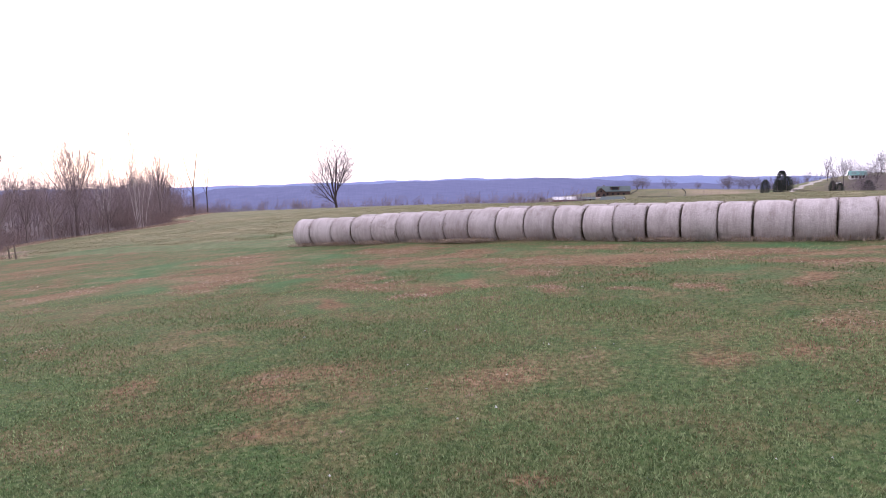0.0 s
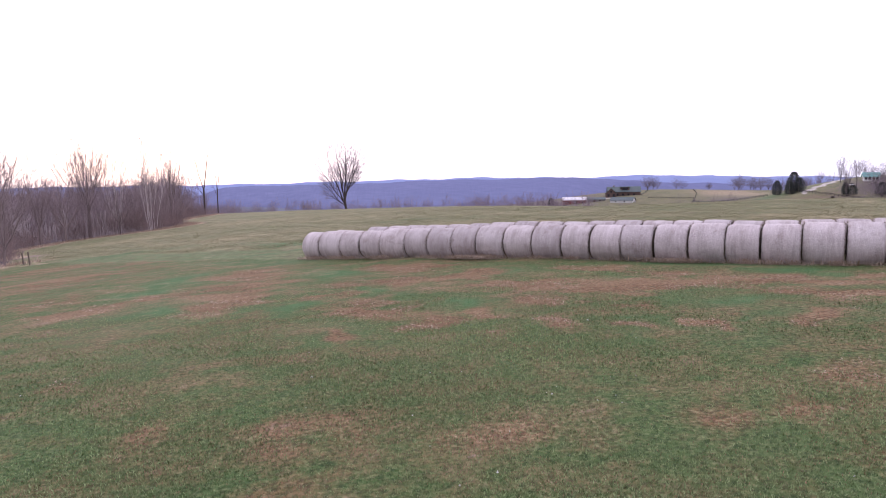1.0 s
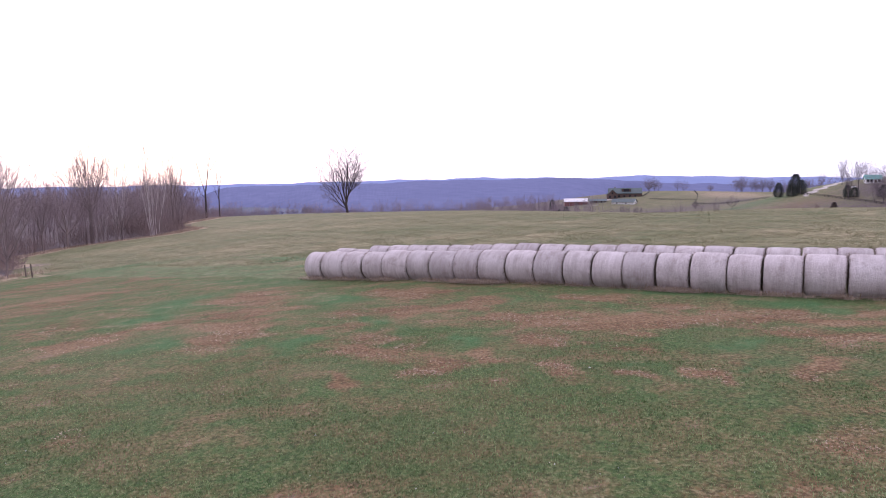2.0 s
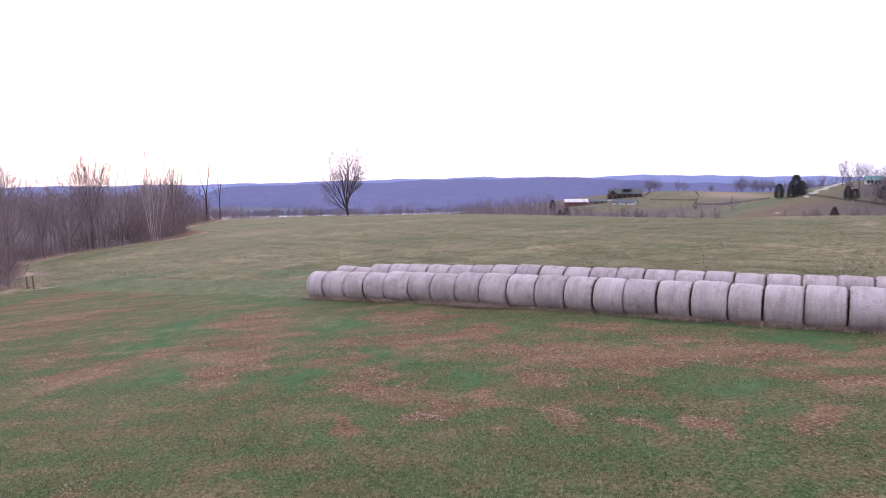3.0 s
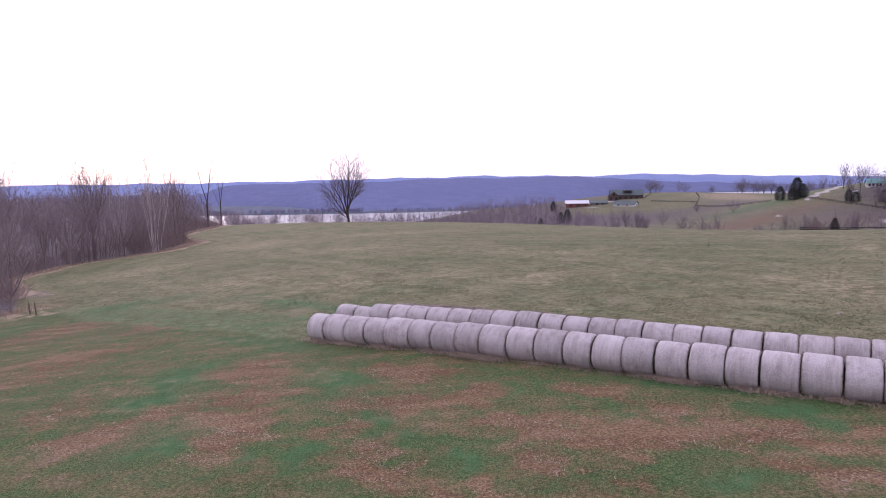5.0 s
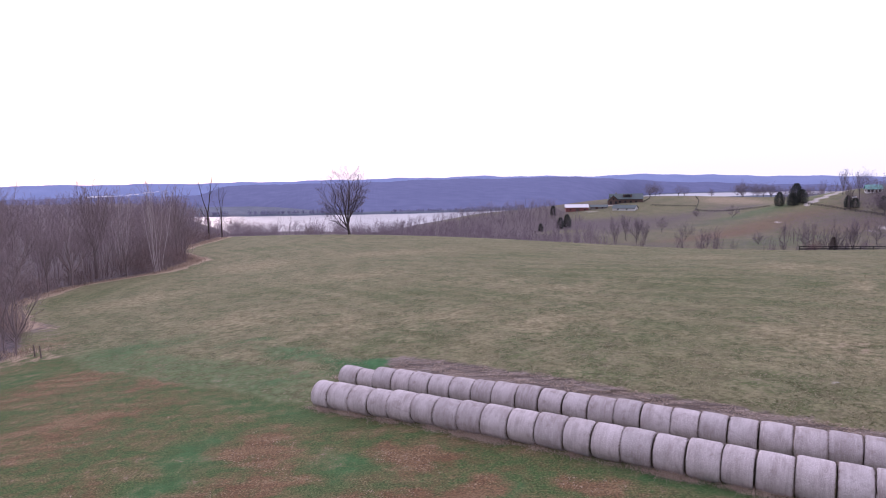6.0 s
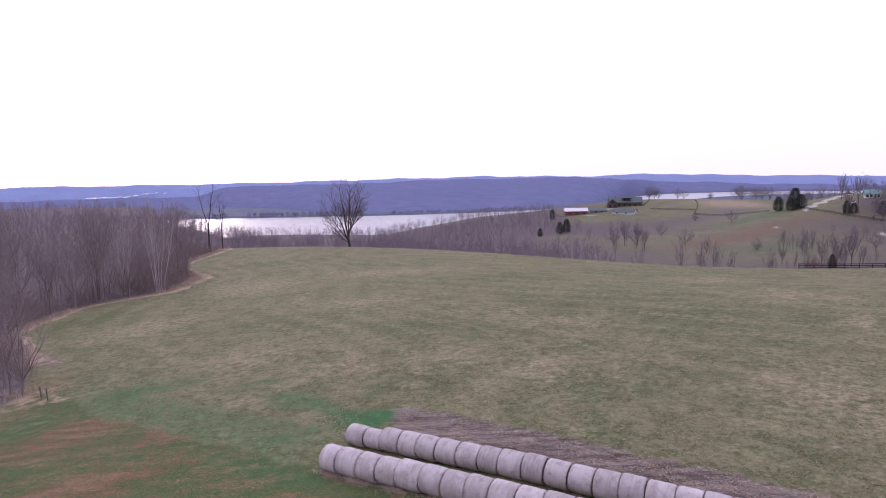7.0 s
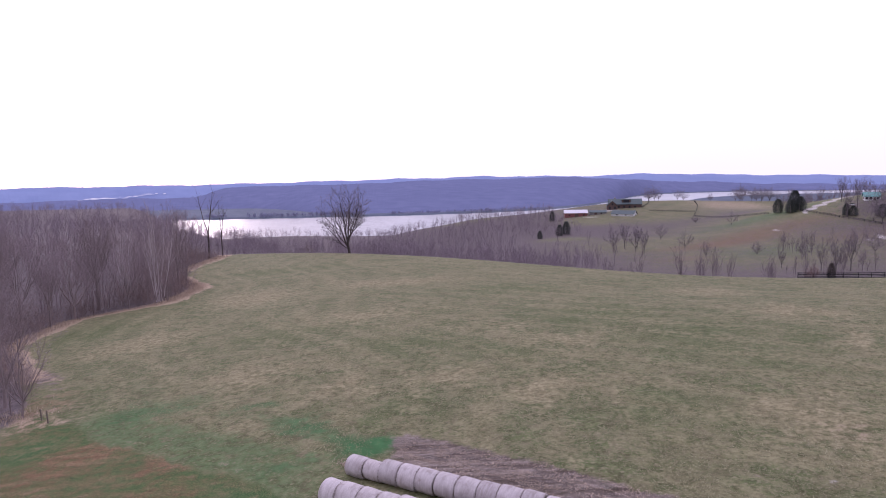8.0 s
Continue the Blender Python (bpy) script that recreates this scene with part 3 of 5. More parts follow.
    hill = np.maximum.reduce([oval(x, y, 300, 430, 150, 75), oval(x, y, 285, 640, 170, 120), 0.9 * oval(x, y, 122, 548, 36, 34), 0.9 * oval(x, y, 180, 560, 70, 60), 0.75 * oval(x, y, 165, 330, 80, 60), 0.8 * oval(x, y, 150, 390, 90, 60), 0.8 * oval(x, y, 20, 640, 46, 26, -12), 0.8 * oval(x, y, 80, 440, 26, 14)])
    z["litter"] = np.maximum.reduce([litter, 0.35 * oval(x, y, -47, 63, 3.0, 3.5), slope * (1 - 0.74 * hill), 0.7 * oval(wx, wy, 272, 382, 36, 32)])
    z["dead"] = z["dead"] + 0.66 * oval(x, y, 194, 384, 40, 14) + 0.66 * oval(x, y, 150, 366, 32, 10) + 0.5 * oval(x, y, 118, 330, 20, 9) + 0.6 * oval(x, y, 228, 345, 30, 14) + 0.45 * oval(x, y, -43.5, 60.5, 3.0, 4.6, 36)
    z["lush"] = z["lush"] + 0.5 * oval(x, y, 205, 430, 40, 14) + 0.45 * oval(x, y, 170, 330, 26, 14)
    track = np.abs(y - (415 + 0.55 * (x - 238)))
    z["gravel"] = np.where((x > 228) & (x < 330), 1 - smooth(2.5, 5, track), 0) + 0.95 * oval(x, y, 194, 379.6, 3.2, 1.6) + 0.8 * oval(x, y, 202, 381, 2.2, 1.0) + 0.7 * oval(x, y, 153, 359, 3.0, 1.2) + 0.9 * oval(x, y, 228, 335, 7.0, 1.6, 20) + 0.42 * oval(wx, wy, 17.4, 37.2, 0.9, 0.4, -31) + 0.4 * oval(wx, wy, 22.3, 34.6, 0.8, 0.3, -31) + 0.7 * oval(x, y, 116, 562, 12, 2.5) + 0.8 * oval(x, y, 140, 590, 16, 4)
    # where the painted haze colour covers the ground
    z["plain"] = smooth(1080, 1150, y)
    return z


def build_ground():
    t = np.concatenate([np.arange(-45, 45, 0.33), np.arange(45, 315, 3.0)])
    a = np.radians(t)
    r = np.concatenate([[0.002, 0.4, 0.8, 1.2, 1.6, 2.0], np.geomspace(2.3, 4950, 440)])
    x, y = np.outer(r, np.sin(a)), np.outer(r, np.cos(a))
    z = land(x, y)
    bump = np.clip((np.hypot(x, y) - 2) / 30, 0, 1) * (y < 700)
    z = z + bump * (0.05 * np.sin(x * 0.9 + 1.3 * np.sin(y * 0.5)) * np.sin(y * 0.8 + x * 0.31))
    s = y + 0.604 * x
    mud = smooth(-5, 0, x) * smooth(36.8, 37.4, s) * (1 - smooth(41.5, 42.8, s)) * (1 - smooth(24, 40, x))
    z = z - mud * 0.09 * (0.5 + 0.5 * np.sin(s * 5.2))               # wheel ruts
    nr, na = x.shape
    verts = np.stack([x, y, z], -1).reshape(-1, 3)
    i, j = np.meshgrid(np.arange(nr - 1), np.arange(na), indexing="ij")
    k = (j + 1) % na
    quads = np.stack([i * na + j, (i + 1) * na + j, (i + 1) * na + k, i * na + k], -1).reshape(-1, 4)
    quads = quads[:, ::-1]
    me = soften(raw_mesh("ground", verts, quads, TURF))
    for name, val in zones(verts[:, 0].astype(float), verts[:, 1].astype(float)).items():
        at = me.attributes.new(name, "FLOAT", "POINT")
        at.data.foreach_set("value", np.clip(val, 0, 1).astype(np.float32))
    ob = tagged(new("ground", me), "mown green lawn and olive hay field rolling into a valley", "ground", kind="structure")
    return ob


build_ground()

# ---------------------------------------------------------------- river and far hills
def build_river():
    xs = np.linspace(-2600, 3400, 61)
    top = far_bank(xs)
    v = np.concatenate([np.stack([xs, np.full_like(xs, 700) + 0 * top + np.maximum(top - 1750, 0), np.full_like(xs, WATER)], 1), np.stack([xs, top + 20, np.full_like(xs, WATER)], 1)])
    n = len(xs)
    q = np.array([(i, i + 1, n + i + 1, n + i) for i in range(n - 1)])
    return tagged(new("water", soften(raw_mesh("water", v, q, WATER_MAT))), "wide pale river reflecting the white sky", "river", kind="structure")


def hill_band(name, label, mat, r0, r1, r2, crest, uneven, seed, east=60.01):
    """A wooded ridge seen from afar: foot at r0, crest at r1, falling again to r2; crest(bearing) gives its height."""
    rng = np.random.default_rng(seed)
    th = np.radians(np.arange(-60, east, 0.09))
    t = np.concatenate([np.linspace(0, 1, 16), np.linspace(1.1, 2, 5)])
    c, foot, brow, back = crest(th), r0(th), r1(th), r2(th)
    rows = []
    for k in t:
        up = math.sin(min(k, 1) * math.pi / 2) ** 0.8 if k <= 1 else 1 - (k - 1)
        r = foot + (brow - foot) * min(k, 1) + (back - brow) * max(k - 1, 0)
        wob = sum(a * np.sin(th * f + p + k * 5) for a, f, p in ((0.4, 60, 1), (0.3, 133, 2), (0.3, 290, 4)))
        z = WATER + 2 + (c - WATER - 2) * up + uneven * (0.5 * wob + rng.normal(0, 0.5, len(th)) * (1 if k > 0.9 else 0.5)) * min(1, k * 3)
        rows.append(np.stack([r * np.sin(th), r * np.cos(th), z], 1))
    n, v = len(th), np.concatenate(rows)
    q = np.array([(i * n + j, i * n + j + 1, (i + 1) * n + j + 1, (i + 1) * n + j) for i in range(len(t) - 1) for j in range(n - 1)])
    return tagged(new(name, soften(raw_mesh(name, v, q, mat))), label, "hills", kind="structure")


FAR_FOOT, FAR_TOP = 4150.0, 4600.0


def far_crest(th):
    d = np.degrees(th)
    return 27 + 17 * smooth(-24, 2, d) + 8 * np.exp(-((d - 17.5) / 3) ** 2) - 10 * smooth(4, 12, d) - 32 * smooth(16, 36, d) + 4 * np.exp(-((d - 2.5) / 1.2) ** 2) + 3 * np.sin(d * 0.9) + 1.5 * np.sin(d * 2.3 + 1)


def near_foot(th):
    """The bluff's foot: behind a meadow in the west, on the bank further east."""
    d, slant, y = np.degrees(th), np.tan(np.clip(th, -0.9, 0.9)), np.full_like(th, 1800.0)
    for _ in range(30):
        y = 0.5 * y + 0.5 * far_bank(slant * y)
    return np.minimum(y / np.cos(th) + 70 + 640 * (1 - smooth(-19, -10, d)), 3960)


def near_brow(th):
    return np.maximum(3300, near_foot(th) + 420)


def near_crest(th):
    d = np.degrees(th)
    west = 10 - 46 * (1 - smooth(-23.0, -20, d)) + 14 * smooth(-16, 2, d) + 2.0 * np.sin(d * 0.45 + 2) + 1.6 * np.sin(d * 1.3)
    east = 17.7 + (far_crest(th) - 17.7) * near_brow(th) / FAR_TOP - 3 - 44 * smooth(10, 20, d)
    return west + (east - west) * smooth(3, 14, d)


build_river()
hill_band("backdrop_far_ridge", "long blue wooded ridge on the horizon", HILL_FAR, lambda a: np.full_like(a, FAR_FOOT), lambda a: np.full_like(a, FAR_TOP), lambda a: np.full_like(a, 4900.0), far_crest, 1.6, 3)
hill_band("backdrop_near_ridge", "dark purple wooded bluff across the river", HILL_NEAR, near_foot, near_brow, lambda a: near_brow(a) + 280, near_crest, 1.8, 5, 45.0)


def pale_fields():
    """Pale flat land low on the far ridge, in the west: broken streaks."""
    g = np.random.default_rng(12)
    vs, qs = [], []
    for k in range(18):
        mid = -32.2 + 6.9 * (k + g.uniform(-0.4, 0.4)) / 17
        wide, n = g.uniform(0.12, 0.42), 14
        th = np.radians(np.linspace(mid - wide, mid + wide, n))
        z = -58 + 4.6 * (np.degrees(th) + 32.5) + g.normal(0, 3.2)
        half = g.uniform(0.6, 2.8) * np.clip(np.sin(np.linspace(0.1, 3.04, n)) + g.normal(0, 0.12, n), 0.05, 1.2)
        for h in (z - half, z + half):
            up = np.arcsin(np.clip((h - WATER - 2) / (far_crest(th) - WATER - 2), 0, 1) ** 1.25) * 2 / math.pi
            r = FAR_FOOT + (FAR_TOP - FAR_FOOT) * up - 14
            vs.append(np.stack([r * np.sin(th), r * np.cos(th), h + 2], 1))
        base = k * 2 * n
        qs += [(base + j, base + j + 1, base + n + j + 1, base + n + j) for j in range(n - 1)]
    return tagged(new("backdrop_pale_fields", raw_mesh("backdrop_pale_fields", np.concatenate(vs), np.array(qs), WHITE_METAL)), "pale glinting flats below the far ridge", "fields", kind="structure")


pale_fields()


# ---------------------------------------------------------------- hay bales
ROW_U, ROW_N = Vector((0.8559, -0.5172, 0)), Vector((0.5172, 0.8559, 0))


def frayed_rim(base, sign, half, radius, g):
    """Loose stalks sticking out round one rim of a bale."""
    n = 150
    a = g.uniform(0, 2 * math.pi, n)
    rr = radius * g.uniform(0.90, 0.985, n)
    p = np.stack([sign * (half - g.uniform(0.0, 0.05, n)), rr * np.cos(a), np.maximum(rr * np.sin(a), -radius * 0.9)], 1)
    out = np.stack([sign * g.uniform(-0.3, 0.9, n), np.cos(a) * g.uniform(0.1, 1, n) + g.normal(0, 0.6, n), np.sin(a) * g.uniform(0.1, 1, n) + g.normal(0, 0.6, n) - 0.3], 1)
    tip = p + out / np.linalg.norm(out, axis=1, keepdims=True) * g.uniform(0.04, 0.16, n)[:, None]
    segs = np.concatenate([p, tip, np.full((n, 1), 0.006), np.zeros((n, 1))], 1)
    v, f = tube_mesh("frayed_rim", segs, 3, None)
    return tagged(mesh_part("frayed_rim", raw_mesh("frayed_rim", v, f, STALK), base), "loose brown stalks at the rim", kind="stuff")


def bale(x, y, length, radius, yaw, seed):
    """A round bale lying on its side, its axis along its own x."""
    rng = np.random.default_rng(seed)
    seg = 40
    half = length / 2
    prof = [(-half + 0.04, 0.82), (-half + 0.004, 0.885), (-half + 0.018, 0.93), (-half + 0.06, 0.966), (-half + 0.15, 0.992), (-half * 0.5, 1.0), (-half * 0.3, 1.004), (0.0, 1.0), (half * 0.3, 1.004), (half * 0.5, 1.0), (half - 0.15, 0.992), (half - 0.06, 0.966), (half - 0.018, 0.93), (half - 0.004, 0.885), (half - 0.04, 0.82)]
    a = np.linspace(0, 2 * math.pi, seg, endpoint=False)
    p = rng.uniform(0, 6.28, 8)
    lump = 0.014 * np.sin(2 * a + p[0]) + 0.010 * np.sin(3 * a + p[1]) + 0.005 * np.sin(7 * a + p[2]) + 0.012 * np.cos(a) ** 2
    rows = []
    for k, (px, f) in enumerate(prof):
        rr = radius * (f + lump + rng.normal(0, 0.004, seg) + 0.006 * math.sin(k * 1.7 + p[3]))
        cy, cz = rr * np.cos(a), rr * np.sin(a)
        cz = np.maximum(cz * 0.985, -radius * 0.93)                  # sat flat on the ground
        rows.append(np.stack([np.full(seg, px) + rng.normal(0, 0.006, seg), cy, cz], 1))
    v, m = np.concatenate(rows), len(prof)
    q = np.array([(i * seg + j, i * seg + (j + 1) % seg, (i + 1) * seg + (j + 1) % seg, (i + 1) * seg + j) for i in range(m - 1) for j in range(seg)])[:, ::-1]
    base = tagged(new("hay_bale"), "round weathered grey hay bale in net wrap, lying in a row", "hay bale", "hay bales in two rows")
    base.matrix_world = pose(x, y, ground_z(x, y) + radius * 0.93 - 0.05, 0, 0, yaw)
    side = mesh_part("wrapped_side", soften(raw_mesh("wrapped_side", v, q, HAY)), base)
    side.matrix_basis = pose(0, 0, 0, rng.uniform(-8, 8))
    for sign in (-1, 1):                                            # the rolled end, a shallow spiral of ridges
        rings = [(0.85, 0.02), (0.74, -0.005), (0.68, 0.018), (0.55, 0.0), (0.49, 0.022), (0.36, 0.004), (0.30, 0.024), (0.16, 0.006), (0.08, 0.02)]
        ev = []
        for f, out in rings:
            rr = radius * (f + lump * f + rng.normal(0, 0.006, seg))
            ev.append(np.stack([np.full(seg, sign * (half - 0.03 + out)) + rng.normal(0, 0.006, seg), rr * np.cos(a), np.maximum(rr * np.sin(a) * 0.985, -radius * 0.92)], 1))
        ev = np.concatenate(ev + [np.array([[sign * half, 0, 0]])])
        c = len(ev) - 1
        tri = [(i * seg + j, i * seg + (j + 1) % seg, (i + 1) * seg + (j + 1) % seg) for i in range(len(rings) - 1) for j in range(seg)]
        tri += [(i * seg + j, (i + 1) * seg + (j + 1) % seg, (i + 1) * seg + j) for i in range(len(rings) - 1) for j in range(seg)]
        tri += [((len(rings) - 1) * seg + j, (len(rings) - 1) * seg + (j + 1) % seg, c) for j in range(seg)]
        frayed_rim(base, sign, half, radius, rng)
        mesh_part("rolled_end", raw_mesh("rolled_end", ev, np.array(tri)[:, ::sign], HAY_END), base, "dark ragged spiral end of rolled hay")
    return base


def row_point(s, x):
    """A place on the line y = s - 0.604 x."""
    return x, s - 0.604 * x


FRONT_SEAMS = [-8.19, -7.12, -5.8, -4.59, -3.44, -2.08, -0.89, 0.32, 1.49, 2.72, 3.94, 5.16, 6.25, 7.37, 8.51, 9.64, 10.78, 11.84, 12.96, 14.12, 15.1, 16.3]
BACK_SEAMS = [-7.3, -6.06, -4.92, -3.67, -2.51, -1.36, -0.1, 1.12, 2.23, 3.45, 4.59, 5.74, 6.87, 8.0, 9.09, 10.29, 11.34, 12.4, 13.46, 14.58, 15.65, 16.71, 17.6]
dice = random.Random(7)
for seams, off, rad in ((FRONT_SEAMS, 30.7, 0.795), (BACK_SEAMS, 34.8, 0.755)):
    for k, (x0, x1) in enumerate(zip(seams, seams[1:])):
        r = rad + dice.uniform(-0.016, 0.014)
        if seams is BACK_SEAMS and k < 2:
            r = (0.69, 0.64)[k]
        bx, by = row_point(off + dice.uniform(-0.06, 0.06), (x0 + x1) / 2)
        bale(bx, by, (x1 - x0) / 0.8559 - dice.choice((0.02, 0.03, 0.04, 0.07)), r, -31.14 + dice.uniform(-1.6, 1.6), 100 + k + (50 if seams is BACK_SEAMS else 0))

# ---------------------------------------------------------------- trees
def sprout(g, boughs, kids, low, angle, shrink, rise, thin):
    """Child branches along each bough; boughs: start, heading, bend, length, radius."""
    p, d, bend, ln, r = boughs
    n = len(p)
    i = np.tile(np.arange(kids), n)
    j = np.repeat(np.arange(n), kids)
    t = low + (1 - low) * (i + g.uniform(0.1, 1.0, n * kids)) / kids
    at = p[j] + ln[j, None] * (d[j] * t[:, None] + bend[j] * (t * t)[:, None])
    way = d[j] + 2 * bend[j] * t[:, None]
    way /= np.linalg.norm(way, axis=1, keepdims=True)
    ref = np.where(np.abs(way[:, 2:3]) > 0.9, [[1.0, 0, 0]], [[0, 0, 1.0]])
    u = np.cross(way, ref)
    u /= np.linalg.norm(u, axis=1, keepdims=True)
    w = np.cross(way, u)
    az = i * 2.4 + g.uniform(0, 6.28, n)[j] + g.normal(0, 0.4, len(j))
    an = np.radians(angle * g.uniform(0.65, 1.3, len(j)))[:, None]
    head = way * np.cos(an) + (u * np.cos(az)[:, None] + w * np.sin(az)[:, None]) * np.sin(an)
    head[:, 2] += 0.12
    head /= np.linalg.norm(head, axis=1, keepdims=True)
    length = ln[j] * shrink * (1.1 - 0.6 * t) * g.uniform(0.6, 1.3, len(j))
    curve = g.normal(0, 0.09, head.shape)
    curve[:, 2] += rise
    return at, head, curve, length, np.maximum(r[j] * (1 - 0.7 * t) * 0.55, thin)


def pieces(boughs, steps, end, g, kink=0.0):
    """The boughs as straight tapered pieces; end: what is left of the radius at the tip."""
    p, d, bend, ln, r = boughs
    t = np.linspace(0, 1, steps + 1)
    x = p[:, None] + ln[:, None, None] * (d[:, None] * t[None, :, None] + bend[:, None] * (t * t)[None, :, None])
    if kink and steps > 1:
        x[:, 1:-1] += g.normal(0, kink, x[:, 1:-1].shape) * ln[:, None, None]
    rad = r[:, None] * (1 - (1 - end) * t[None])
    return np.concatenate([x[:, :-1], x[:, 1:], rad[:, :-1, None], rad[:, 1:, None]], 2).reshape(-1, 8)


def leading(g, height, fork, leaders, splay, girth, stems=1, foot=0.5):
    """Main limbs fanning out from the fork: lean east, lean north (degrees), length, radius, start height, start offset."""
    out, spin = [], g.uniform(0, 6.28)
    for k in range(leaders):
        lean = splay * math.sqrt((k + 0.15) / leaders) * g.uniform(0.8, 1.15)
        a = spin + 2.4 * k + g.normal(0, 0.25)
        start = 0.0 if stems > 1 else height * fork * (1 - 0.35 * (k / leaders) * g.random())
        reach = (height - start) * (1 - 0.30 * (lean / 60) - g.uniform(0, 0.12))
        side = foot * g.uniform(0.3, 1.0) if stems > 1 else 0.0
        out.append((lean * math.cos(a), lean * math.sin(a), reach, girth * (0.82 / math.sqrt(leaders) + 0.08), start, (side * math.cos(a), side * math.sin(a))))
    return out


def bare(seed, height, girth, limbs, plan, thin=0.014, fork=0.2, lean=(0.0, 0.0), fineness=2):
    """A bare tree: trunk to the fork, main limbs, then branches level by level. Returns thick wood and fine wood."""
    g = np.random.default_rng(seed)
    p, d, bend, ln, r, trunk = [], [], [], [], [], []
    top = height * fork
    for k in range(4):
        f0, f1 = k / 4, (k + 1) / 4
        trunk.append((lean[0] * f0, lean[1] * f0, top * f0 - 0.3, lean[0] * f1, lean[1] * f1, top * f1 + (0.1 if k == 3 else -0.3), girth * (1.45 - 0.35 * min(k, 1) - 0.05 * k), girth * (1.1 - 0.05 * k - 0.05)))
    for east, north, reach, rad, start, off in limbs:
        f = start / top if top else 0.0
        p.append((lean[0] * f + off[0], lean[1] * f + off[1], start - 0.15))
        h = np.array([math.sin(radians(east)), math.sin(radians(north)), 0.0])
        h[2] = math.sqrt(max(1 - h @ h, 0.1))
        d.append(h)
        bend.append(np.array([-0.10 * h[0], -0.10 * h[1], 0.06]) + g.normal(0, 0.035, 3))
        ln.append(reach)
        r.append(rad)
    level = tuple(np.array(v, float) for v in (p, d, bend, ln, r))
    thick = [pieces(level, 1 + 2 * fineness, 0.18, g, 0.010)]
    if top > 0.3:
        thick.insert(0, np.array(trunk))
    fine = []
    for k, (kids, low, angle, shrink, rise) in enumerate(plan):
        level = sprout(g, level, kids, low, angle, shrink, rise, thin)
        last = k == len(plan) - 1
        (thick if k == 0 and len(plan) > 2 else fine).append(pieces(level, 1 if last else max(1, fineness - k), 0.0 if last else 0.35, g, 0.025))
    return np.concatenate(thick), np.concatenate(fine)


def bare_meshes(bark, twig, *args, **more):
    thick, fine = bare(*args, **more)
    tv, tf = tube_mesh("trunk", thick, 6, bark)
    cv, cf = tube_mesh("crown", fine, 3, twig, 2)
    return soften(raw_mesh("trunk", tv, tf, bark)), raw_mesh("crown", cv, cf, twig)


def fan(seed, height, fork, leaders, splay, girth, stems=1, foot=0.5):
    return leading(np.random.default_rng(seed + 900), height, fork, leaders, splay, girth, stems, foot)


def tree_thing(name, label, category, meshes, m, group=""):
    base = tagged(new(name), label, category, group)
    base.matrix_world = m
    mesh_part("trunk", meshes[0], base)
    mesh_part("crown", meshes[1], base, "bare crown of fine twigs")
    return base


def standing(x, y, turn=0.0, size=1.0, sink=0.1):
    return pose(x, y, ground_z(x, y) - sink, 0, 0, turn) @ Matrix.Diagonal((size, size, size, 1))


# children a bough, where they begin, angle, length against the bough, upward bend
FULL = [(8, 0.22, 40, 0.48, 0.14), (6, 0.2, 40, 0.5, 0.10), (4, 0.2, 36, 0.62, 0.06)]
UPRIGHT = [(8, 0.25, 30, 0.34, 0.2), (5, 0.2, 32, 0.5, 0.12), (4, 0.2, 30, 0.6, 0.08)]
BROAD = [(8, 0.2, 46, 0.5, 0.06), (6, 0.2, 44, 0.52, 0.04), (3, 0.2, 40, 0.66, 0.03)]
OPEN = [(7, 0.35, 42, 0.42, 0.14), (5, 0.3, 40, 0.48, 0.10), (3, 0.3, 36, 0.55, 0.06)]

# the lone tree on the brow of the field: its low limbs sweep to the west
LONE_LIMBS = [(2, -3, 18.0, 0.27, 2.4, (0, 0)), (15, 6, 16.4, 0.21, 3.4, (0, 0)), (-9, 10, 17.2, 0.22, 2.6, (0, 0)), (-23, -6, 16.0, 0.20, 2.2, (0, 0)), (-37, 5, 14.6, 0.18, 1.9, (0, 0)), (-50, -4, 12.4, 0.16, 1.6, (0, 0)),
              (-62, 8, 8.6, 0.12, 1.8, (0, 0)), (27, -9, 13.6, 0.15, 4.0, (0, 0)), (39, 10, 10.6, 0.12, 4.8, (0, 0)), (5, 26, 14.8, 0.17, 3.0, (0, 0)), (-4, -25, 14.6, 0.17, 3.2, (0, 0)), (-26, 26, 12.6, 0.14, 2.8, (0, 0)), (12, -34, 11.0, 0.12, 4.4, (0, 0)), (24, 26, 12.0, 0.12, 4.2, (0, 0))]
LONE_PLAN = [(11, 0.25, 40, 0.38, 0.10), (7, 0.2, 40, 0.52, 0.08), (8, 0.15, 38, 0.64, 0.05)]
tree_thing("bare_tree", "tall bare spreading tree alone on the field brow", "tree", bare_meshes(DARK_BARK, HILL_TWIG, 21, 20.6, 0.42, LONE_LIMBS, LONE_PLAN, thin=0.018, fork=0.17, lean=(-0.5, 0), fineness=3), standing(-34.2, 198.5, 0, 1.0))

# two thin trees at the end of the wood
FORKED = [(-16, 3, 13.0, 0.16, 8.4, (0, 0)), (14, -5, 13.2, 0.17, 8.6, (0, 0)), (-40, 8, 7.0, 0.10, 6.4, (0, 0)), (3, 18, 9.0, 0.11, 8.2, (0, 0))]
tree_thing("bare_tree", "thin forked bare tree standing at the wood's end", "tree", bare_meshes(DARK_BARK, DARK_TWIG, 31, 21.5, 0.30, FORKED, [(5, 0.4, 40, 0.36, 0.15), (4, 0.3, 38, 0.5, 0.1), (3, 0.3, 36, 0.55, 0.06)], thin=0.024, fork=0.41), standing(-81.8, 203, 0), "trees along the field edge")
